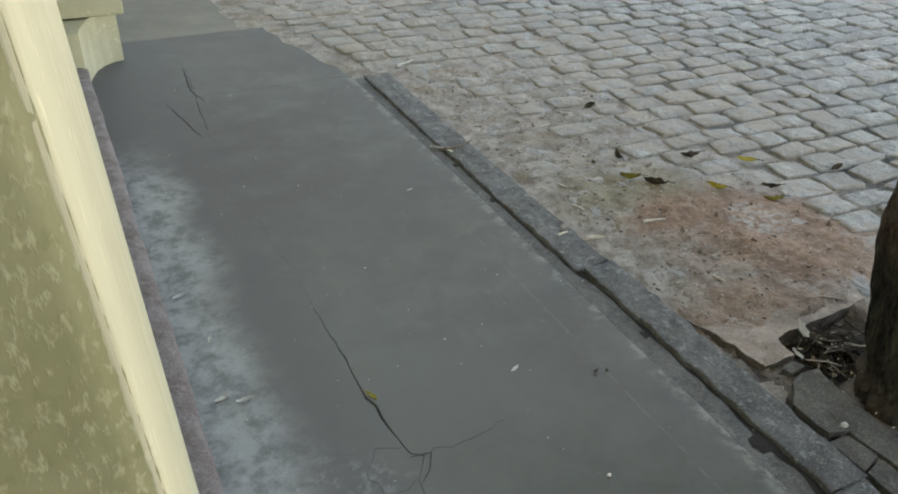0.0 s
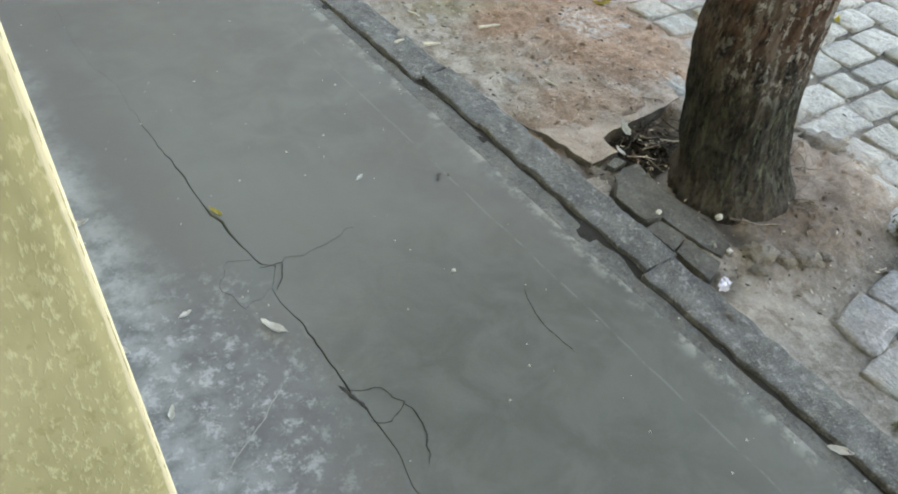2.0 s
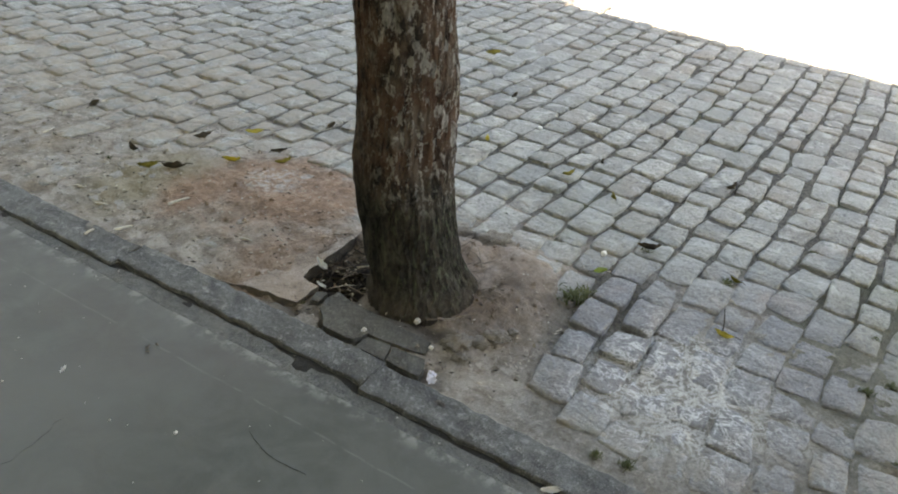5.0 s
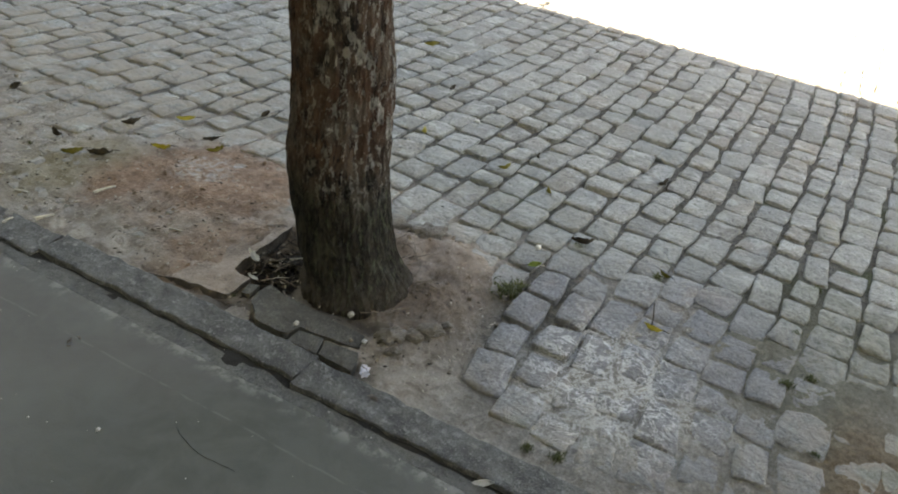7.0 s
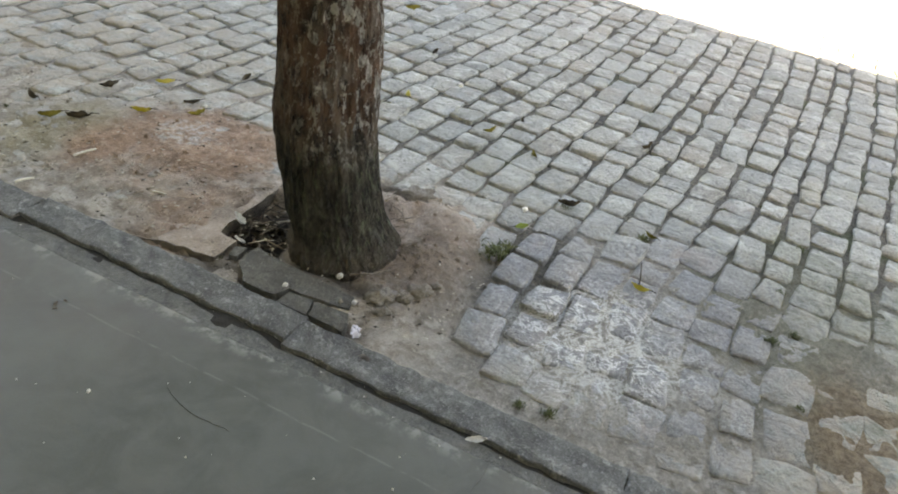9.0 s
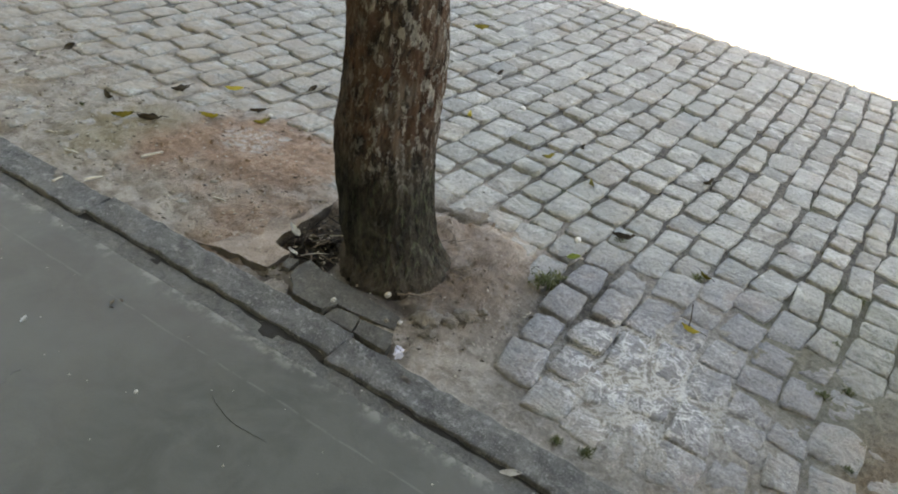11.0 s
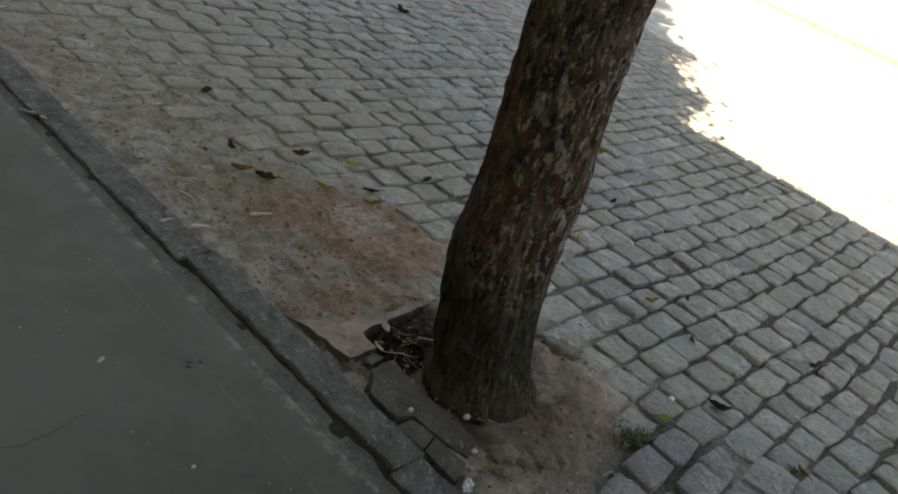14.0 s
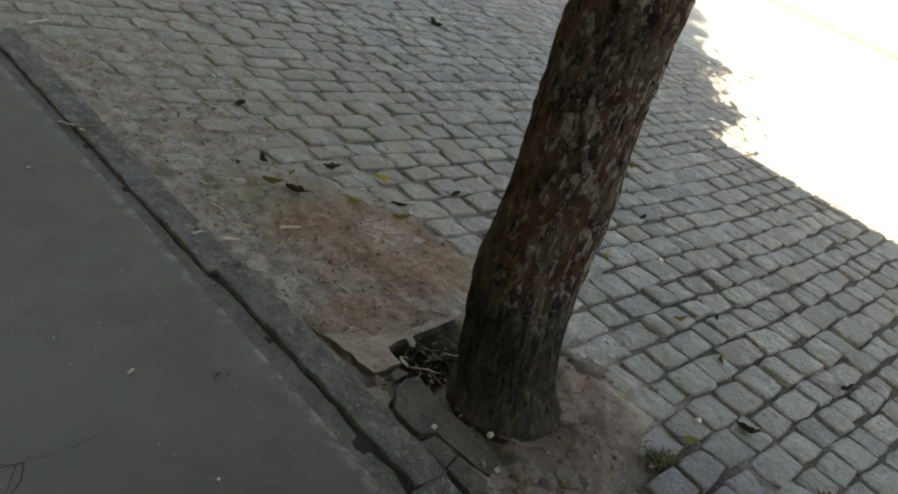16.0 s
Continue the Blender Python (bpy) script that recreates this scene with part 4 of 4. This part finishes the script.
def strewn(spots, material, label, curl, tilt):
    """Fallen leaves of one colour on the stones: x, y, length, turn."""
    for x, y, size, rot in spots:
        leaf = curled_leaf(x, y, size, rot, material, label, curl + lrng.uniform(-0.15, 0.15), tilt + lrng.uniform(-0.25, 0.25), z=max(0.003, soil_height(x, y)))
        way = Vector((-math.cos(radians(rot)), -math.sin(radians(rot)), 0))
        base = max((v.co for v in leaf.data.vertices), key=lambda co: co.dot(way)).copy()
        bend = Vector((-way.y, way.x, 0)) * lrng.uniform(-0.12, 0.12) * size
        part("stalk", limb_bm([base - 0.08 * size * way, base + 0.14 * size * way + 0.4 * bend, base + 0.30 * size * way + bend], 0.0016, 0.0012), DARKTWIG, leaf, "thin dark stalk")


strewn(((0.64, 1.995, 0.085, 20), (0.445, 1.505, 0.090, 70), (0.43, 1.235, 0.095, 130), (0.735, 1.375, 0.090, 165), (0.84, 1.035, 0.075, 150), (1.21, 1.06, 0.080, 10), (3.16, 3.20, 0.16, 80),
        (1.15, -0.55, 0.095, 120), (1.96, -0.68, 0.10, 165), (1.785, -0.095, 0.065, 20), (2.255, 0.615, 0.08, 10)), BROWN, "dark brown curled leaf lying on the stones", 0.95, 0.95)
strewn(((0.375, 1.315, 0.085, 150), (0.775, 0.952, 0.080, 160), (2.84, 1.04, 0.11, 150), (1.476, -0.27, 0.070, 30), (1.55, -0.04, 0.085, 160), (1.14, -0.88, 0.060, 60)), OLIVE, "olive-yellow curled leaf lying on the stones", 0.9, 0.85)
strewn(((0.92, 1.25, 0.085, 140), (0.63, 1.115, 0.080, 120), (0.76, -0.935, 0.070, 85), (1.63, 0.44, 0.075, 30)), YLEAF, "bright yellow curled leaf lying on the stones", 0.95, 0.9)
strewn(((0.865, -0.455, 0.065, -35),), GLEAF, "yellow-green leaf lying between the stones", 0.6, 0.5)
strewn(((0.49, 1.99, 0.05, 30), (0.70, 1.985, 0.05, 10)), STRAW, "pale dry leaf on the stones", 0.6, 0.5)
for x, y, size, rot in ((-0.40, 0.44, 0.028, 20), (-0.375, 0.43, 0.024, 70), (-0.415, 0.425, 0.018, 130)):
    curled_leaf(x, y, 0.8 * size, rot, TWIG, "crumb of dead leaf trodden on the pavement", 0.4, 0.1)
curled_leaf(-1.32, 1.0, 0.035, 70, PALE, L, 0.6)
curled_leaf(-1.36, 1.24, 0.045, 20, PALE, L, 0.6)


def stick(points, r, material, name, label, category, group):
    return loose(name, limb_bm([Vector(p) for p in points], r, r * 0.6), material, label, category, group)


def straw(x, y, length, rot, r=0.0045, z=None):
    zz = (soil_height(x, y) if x > -0.03 else 0.0) + r * 0.8 if z is None else z
    c, s = math.cos(radians(rot)), math.sin(radians(rot))
    pts = [(x + c * length * (t - 0.5), y + s * length * (t - 0.5), zz + 0.002 * math.sin(3 * t)) for t in (0, 0.25, 0.5, 0.75, 1)]
    stick(pts, r, STRAW, "straw", "short pale stalk lying on the dirt", "straw", "stalks on the ground")


straw(0.24, 1.0, 0.085, -12, 0.006)
straw(0.207, 0.632, 0.045, -75)
straw(0.066, 1.215, 0.05, -70, 0.005)
straw(-0.012, 1.002, 0.06, -20, 0.007, z=0.012)
straw(-0.10, 1.068, 0.04, 5, 0.005, z=0.012)
straw(0.10, 1.38, 0.04, -70)
straw(0.35, 1.9, 0.06, 10)
straw(0.10, 2.88, 0.12, 25, 0.007)
stick([(-0.20, 1.85, 0.008), (-0.16, 1.82, 0.014), (-0.11, 1.82, 0.018), (-0.04, 1.86, 0.014)], 0.006, TWIG, "twig", "dark twig lying across the kerb gap", "twig", "twigs")
stick([(-0.22, 1.89, 0.005), (-0.18, 1.85, 0.008), (-0.16, 1.80, 0.010)], 0.005, PALE, "twig", "pale peeled twig beside the kerb", "twig", "twigs")
stick([(0.765, -0.93, 0.008), (0.78, -0.925, 0.04), (0.80, -0.91, 0.085)], 0.003, DARKTWIG, "twig", "dark leaf stalk standing between the stones", "twig", "twigs")
stick([(1.90, -0.70, 0.008), (1.97, -0.69, 0.016), (2.05, -0.71, 0.008)], 0.004, DARKTWIG, "twig", "dark twig lying on the stones", "twig", "twigs")
trng = random.Random(11)
for k in range(80):
    x, y = trng.uniform(0.16, 0.48), trng.uniform(0.16, 0.36)
    if math.hypot(x - TREE[0], y - TREE[1]) < 0.19:
        continue
    a, ln = trng.uniform(0, 6.3), trng.uniform(0.04, 0.12)
    z = soil_height(x, y) + 0.006 + trng.uniform(0, 0.025)
    stick([(x, y, z), (x + ln * 0.5 * math.cos(a), y + ln * 0.5 * math.sin(a), z + trng.uniform(0, 0.02)), (x + ln * math.cos(a + 0.3), y + ln * math.sin(a + 0.3), z + trng.uniform(-0.005, 0.01))],
          trng.uniform(0.0018, 0.0036), STRAW if k % 14 == 0 else DARKTWIG if k % 2 else TWIG, "twig", "dead twig in the tree pit litter", "twig", "litter in the tree pit")
for k in range(26):
    x, y = trng.uniform(0.16, 0.36), trng.uniform(0.16, 0.34)
    curled_leaf(x, y, trng.uniform(0.03, 0.055), trng.uniform(0, 360), trng.choice((TWIG, BROWN, BROWN)), "dead brown leaf in the tree pit litter", 0.6, 0.5)
stick([(0.20, -0.13, 0.02), (0.25, -0.19, 0.022), (0.31, -0.22, 0.018)], 0.004, TWIG, "twig", "dead twig at the foot of the trunk", "twig", "twigs")


for k in range(34):
    a, d = trng.uniform(-1.5, 0.9), trng.uniform(0.17, 0.23)
    x, y = TREE[0] + d * math.cos(a), TREE[1] + d * math.sin(a)
    b, ln = a + trng.uniform(-1.2, 1.2), trng.uniform(0.04, 0.11)
    pts = []
    for t in (0, 0.35, 0.7, 1):
        px, py = x + ln * t * math.cos(b + 0.5 * t), y + ln * t * math.sin(b + 0.5 * t)
        pts.append((px, py, soil_height(px, py) + 0.002 + 0.010 * math.sin(3.1 * t)))
    stick(pts, trng.uniform(0.0012, 0.0022), TWIG, "root", "thin bared root in the red earth by the trunk", "root", "roots by the trunk")


def crumpled_paper(x, y, z):
    bm = pebble_bm(x, y, z, 0.018, 0.013, 0.011, 3.3, 0.4, 0.9)
    for v in bm.verts:
        v.co += 0.009 * Vector((n1(v.co.x * 90, v.co.y * 90, 1), n1(v.co.x * 90, v.co.y * 90, 2), n1(v.co.x * 90, v.co.z * 90, 3)))
    for f in bm.faces:
        f.smooth = False
    return loose("paper_scrap", bm, PAPER, "crumpled scrap of white paper beside the kerb", "paper")


crumpled_paper(-0.012, -0.283, 0.010)
for x, y, s in ((0.186, -0.105, 0.012), (0.045, 0.0, 0.010), (1.95, 0.30, 0.015), (-0.59, 0.123, 0.006), (1.0, -0.42, 0.014), (0.10, -0.21, 0.010), (0.85, 0.98, 0.012)):
    z = 0.0 if (x < 0 or x > 0.9) else max(0.006, soil_height(x, y))
    loose("pebble", pebble_bm(x, y, z + s * 0.4, s, s * 0.75, s * 0.7, x * 9), PALE if s > 0.012 else GRIT, "small whitish pebble on the ground", "pebble", "pebbles")


def weed_bm(x, y, size, count, seed):
    r = random.Random(seed)
    bm = bmesh.new()
    z = soil_height(x, y) if x > -0.03 else 0.0
    for _ in range(count):
        a, ln, bx, by = r.uniform(0, 6.3), size * r.uniform(0.5, 1.1), x + r.gauss(0, size * 0.4), y + r.gauss(0, size * 0.4)
        wd = size * 0.06
        d, s = Vector((math.cos(a), math.sin(a), 0)), Vector((-math.sin(a), math.cos(a), 0)) * wd
        p0, p1, p2 = Vector((bx, by, z)), Vector((bx, by, z + ln * 0.5)) + d * ln * 0.25, Vector((bx, by, z + ln * 0.65)) + d * ln * 0.7
        v = [bm.verts.new(q) for q in (p0 - s, p0 + s, p1 + s, p1 - s, p2)]
        bm.faces.new((v[0], v[1], v[2], v[3]))
        bm.faces.new((v[3], v[2], v[4]))
    return bm


for k, (x, y, size, count) in enumerate(((0.66, -0.435, 0.058, 130), (0.72, -0.455, 0.048, 90), (0.0, -0.79, 0.022, 70), (0.02, -0.87, 0.026, 80), (0.77, -1.38, 0.03, 80), (0.85, -1.45, 0.026, 60), (0.05, 0.245, 0.015, 25),
                                          (1.85, -0.75, 0.02, 40), (1.60, -1.10, 0.03, 60), (1.5, -1.42, 0.03, 50), (1.9, -1.32, 0.03, 50), (0.33, 1.5, 0.018, 30), (1.12, -0.865, 0.036, 90), (1.14, -0.54, 0.034, 80), (1.105, -1.376, 0.022, 60), (1.77, -1.236, 0.022, 50), (0.48, -1.496, 0.024, 50))):
    loose("weed", weed_bm(x, y, 0.8 * size, count, k), WEED, "small tuft of weeds in a stone joint", "weed", "weeds in the joints")

# the far side of the street: a low kerb with rough grass behind it
far_kerb = tagged(new("kerb_far"), "low sunlit kerb across the street", "kerb", kind="structure")
for k in range(14):
    part("kerb_stone", box_bm(17.0, 17.16, -6 + k * 1.2, -4.81 + k * 1.2, -0.1, 0.1, 0.01), KERB, far_kerb)
frng = random.Random(8)
vs, fs = [], []
for _ in range(700):
    x, y = 17.2 + abs(frng.gauss(0, 0.9)), frng.uniform(-6, 11)
    a, h = frng.uniform(0, 6.3), frng.uniform(0.05, 0.2)
    i = len(vs)
    vs += [(x - 0.012 * math.sin(a), y + 0.012 * math.cos(a), -0.02), (x + 0.012 * math.sin(a), y - 0.012 * math.cos(a), -0.02), (x + 0.06 * math.cos(a), y + 0.06 * math.sin(a), h)]
    fs.append((i, i + 1, i + 2))
tagged(new("grass", mesh("grass", vs, fs, WEED)), "rough sunlit grass across the street", "grass", kind="stuff")

# crumbs of earth round the foot of the tree and along the kerb
crng = random.Random(77)
vs, fs = [], []
oct_v = [Vector(v) for v in ((1, 0, 0), (0, 1, 0), (-1, 0, 0), (0, -1, 0), (0, 0, 0.8), (0, 0, -0.5))]
oct_f = [(0, 1, 4), (1, 2, 4), (2, 3, 4), (3, 0, 4), (1, 0, 5), (2, 1, 5), (3, 2, 5), (0, 3, 5)]
for k in range(900):
    if k < 120:
        x, y = crng.gauss(0.50, 0.20), crng.gauss(-0.20, 0.16)
    else:
        x, y = crng.uniform(-0.04, 0.9), crng.uniform(-0.6, 2.2)
    if math.hypot(x - TREE[0], y - TREE[1]) < 0.17 or x < -0.04:
        continue
    sz = crng.choice((0.002, 0.003, 0.003, 0.004, 0.006, 0.011)) * crng.uniform(0.7, 1.3)
    z = soil_height(x, y)
    q = Euler((crng.uniform(0, 6), crng.uniform(0, 6), crng.uniform(0, 6))).to_matrix()
    i = len(vs)
    vs += [Vector((x, y, z + sz * 0.2)) + q @ (v * sz * crng.uniform(0.6, 1.2)) for v in oct_v]
    fs += [tuple(i + j for j in f) for f in oct_f]
tagged(new("clods", mesh("clods", vs, fs, EARTH)), "crumbs of dry earth round the foot of the tree", "soil", kind="stuff")

# chaff: flakes of bark, stalk and dead leaf trodden into the dirt
hrng = random.Random(33)
for name, count, material, label in (("chaff", 420, STRAW, "pale flakes of stalk and leaf trodden into the dirt"), ("bark_crumbs", 420, DARKTWIG, "dark crumbs of bark and leaf on the dirt")):
    vs, fs = [], []
    for _ in range(count):
        x, y = abs(hrng.gauss(0.0, 0.45)), hrng.uniform(-0.5, 2.6)
        if math.hypot(x - TREE[0], y - TREE[1]) < 0.19:
            continue
        ln, wd, a = hrng.uniform(0.003, 0.011), hrng.uniform(0.0012, 0.0032), hrng.uniform(0, 6.3)
        z = max(soil_height(x, y), -0.004) + 0.0012
        d, w = Vector((math.cos(a), math.sin(a), 0)), Vector((-math.sin(a), math.cos(a), 0)) * wd
        p, i = Vector((x, y, z)), len(vs)
        vs += [p - d * ln - w * 0.4, p - w + Vector((0, 0, 0.0015)), p + d * ln, p + w, p + Vector((0, 0, 0.003)), p - Vector((0, 0, 0.003))]
        for k in range(4):
            fs += [(i + k, i + (k + 1) % 4, i + 4), (i + (k + 1) % 4, i + k, i + 5)]
    tagged(new(name, mesh(name, vs, fs, material)), label, "litter", kind="stuff")

# grit scattered on the pavement and the dirt
grng = random.Random(21)
vs, fs = [], []
base = [Vector(v) for v in ((1, 0, 0), (-0.5, 0.85, 0), (-0.5, -0.85, 0), (0, 0, 0.9))]
for _ in range(2600):
    x, y = grng.uniform(-1.4, 1.1), grng.uniform(-1.2, 3.0)
    if -0.25 < x < -0.02 and grng.random() < 0.5:
        continue
    if x < -0.25 and grng.random() < 0.86:
        continue
    s = grng.choice((0.0014, 0.0018, 0.0022, 0.003, 0.0045)) * (1.0 if x < 0 else 1.25)
    z = soil_height(x, y) if x > -0.03 else 0.0015
    q = Matrix.Rotation(grng.uniform(0, 6.3), 3, "Z")
    i = len(vs)
    vs += [Vector((x, y, z - 0.0005)) + q @ (b * s) for b in base]
    fs += [(i, i + 1, i + 3), (i + 1, i + 2, i + 3), (i + 2, i, i + 3)]
tagged(new("grit", mesh("grit", vs, fs, GRIT)), "fine pale grit scattered on pavement and dirt", "grit", kind="stuff")

# ---- setts: courses that run away from the kerb, joints staggered ----
srng = random.Random(3)


def sett_mesh(k):
    """A hand-split stone on a unit square: skewed outline, worn shoulders, nearly flat top."""
    r = random.Random(100 + k)
    n = 12
    vs, fs = [], []
    skew = [(r.gauss(0, 0.045), r.gauss(0, 0.07)) for _ in range(4)]
    out = []
    for i in range(n):
        side, u = divmod(i, 3)
        u = (-0.42, 0.0, 0.42)[u] + r.uniform(-0.03, 0.03)
        bulge = 0.5 + r.uniform(-0.05, 0.03) - (0.014 if abs(u) > 0.1 else 0)
        x, y = [(u, -bulge), (bulge, u), (-u, bulge), (-bulge, -u)][side]
        w = [(0.5 - x) * (0.5 - y), (0.5 + x) * (0.5 - y), (0.5 + x) * (0.5 + y), (0.5 - x) * (0.5 + y)]
        out.append((x + sum(a * q[0] for a, q in zip(w, skew)), y + sum(a * q[1] for a, q in zip(w, skew))))
    dip = (r.gauss(0, 0.004), r.gauss(0, 0.004))
    for ring, (shrink, z, chip) in enumerate(((1.0, -0.07, 0.0), (1.0, -0.009, 0.012), (0.965, -0.0030, 0.022), (0.87, -0.0004, 0.05))):
        for x, y in out:
            q = shrink + r.uniform(-chip, chip)
            vs.append((x * q, y * q, z + (x * dip[0] + y * dip[1] + r.uniform(-0.0028, 0.0022) if ring > 0 else 0) + (r.uniform(-0.0022, 0.0022) if ring == 3 else 0)))
    vs.append((0, 0, r.uniform(-0.003, 0.004)))
    for ring in range(3):
        for i in range(n):
            j = (i + 1) % n
            fs.append((ring * n + i, ring * n + j, ring * n + n + j, ring * n + n + i))
    fs += [(3 * n + i, 3 * n + (i + 1) % n, 4 * n) for i in range(n)]
    return vs, fs


KINDS = [sett_mesh(k) for k in range(24)]
MESHES = [mesh("sett", vs, fs, STONE, True) for vs, fs in KINDS]

# each course joint: where it lies near the kerb (x = 0.7) and out in the street (x = 1.5)
JOINTS = [(-1.52, -1.60), (-1.37, -1.445), (-1.25, -1.335), (-1.12, -1.215), (-0.985, -1.065), (-0.86, -0.925), (-0.735, -0.785), (-0.60, -0.655), (-0.455, -0.525), (-0.325, -0.365),
          (-0.19, -0.223), (-0.05, -0.082), (0.085, 0.048), (0.225, 0.185), (0.375, 0.34)]
while JOINTS[0][0] > -5.6:
    w = srng.uniform(0.122, 0.148)
    JOINTS.insert(0, (JOINTS[0][0] - w, JOINTS[0][1] - w))
while JOINTS[-1][0] < 11.0:
    w = srng.uniform(0.122, 0.148)
    JOINTS.append((JOINTS[-1][0] + w * 1.01, JOINTS[-1][1] + w))


def joint_y(j, x):
    """The joints rise a little from the kerb, then bend away and straighten in the street."""
    a, b = j
    y = a + (b - a) * smooth01(0.45, 1.75, x)
    bend = 0.05 * (min(x, 0.75) - 0.75) - 0.045 * max(0.0, min(x, 3.4) - 1.5)
    return y + bend * (1 - 0.8 * smooth01(0.6, 2.2, a)) + 0.014 * n1(x * 0.9, a * 0.8, 9) + 0.006 * n1(x * 2.6, a * 3.0, 5)


setts = tagged(new("setts"), "uneven grey granite setts in courses", "paving", kind="structure")
rest_v, rest_f = [], []
# stones whose ends are plain to see, by course
ENDS = {-0.455: (0.59, 0.83, 1.02), -0.60: (0.13, 0.325, 0.515, 0.705, 0.90, 1.09), -0.735: (0.06, 0.235, 0.42, 0.60, 0.815, 0.99)}
singles = 0
for low, top in zip(JOINTS, JOINTS[1:]):
    ends = list(ENDS.get(low[0], ()))
    y = low[0]
    x = ends.pop(0) if ends else srng.uniform(0, 0.1) + (0.0 if y < 2.8 else max(-0.55, -0.16 - 0.24 * (y - 2.8)))
    while x < 7.4:
        ln = ends.pop(0) - x if ends else min(0.28, max(0.13, srng.gauss(0.195, 0.035)))
        cx = x + ln / 2
        x += ln
        y0, y1 = joint_y(low, cx), joint_y(top, cx)
        cy, pitch = (y0 + y1) / 2, y1 - y0
        near_tree = math.hypot((cx - TREE[0]) * 0.85, cy - TREE[1] - 0.02) < 0.36 + 0.07 * n1(cx * 5, cy * 5, 17)
        in_slab = -0.05 < cx < 0.55 and -0.36 < cy < 0.62
        if near_tree or in_slab:
            continue
        along = srng.uniform(0.004, 0.013)
        across = srng.uniform(0.008, 0.019) + 0.003 * smooth01(1.5, 3.0, cx)
        flush = smooth01(-0.60, -0.80, cy) * (1 - smooth01(0.9, 1.5, cx))
        across *= 1 - 0.55 * flush
        along *= 1 - 0.5 * flush
        tilt = (srng.gauss(0, 0.018) * (1 - 0.5 * flush), srng.gauss(0, 0.016) * (1 - 0.5 * flush))
        z = srng.gauss(0, 0.0035) * (1 - 0.5 * flush) + 0.003 * smooth01(-0.36, -0.48, cy) * (1 - smooth01(0.5, 0.9, cx)) - 0.003 * (1 - smooth01(0.3, 1.1, cx)) - 0.002 * smooth01(-0.72, -0.86, cy) * (1 - smooth01(0.9, 1.5, cx))
        turn = srng.gauss(0, 0.035) + math.atan2(joint_y(low, cx + 0.1) - joint_y(low, cx - 0.1), 0.2)
        m = Matrix.LocRotScale((cx, cy, z), Euler((tilt[0], tilt[1], turn)), (ln - along, pitch - across, 1))
        k = srng.randrange(24)
        if 0.3 < cx < 2.45 and -1.55 < cy < 1.45 and singles < 300:
            ob = new("sett", MESHES[k])
            ob.parent = setts
            ob.matrix_basis = m
            singles += 1
        else:
            i = len(rest_v)
            rest_v += [m @ Vector(v) for v in KINDS[k][0]]
            rest_f += [tuple(i + q for q in f) for f in KINDS[k][1]]
rest = new("sett_field", mesh("sett_field", rest_v, rest_f, STONES, True))
rest.parent = setts
tagged(rest, "further granite setts", kind="stuff")
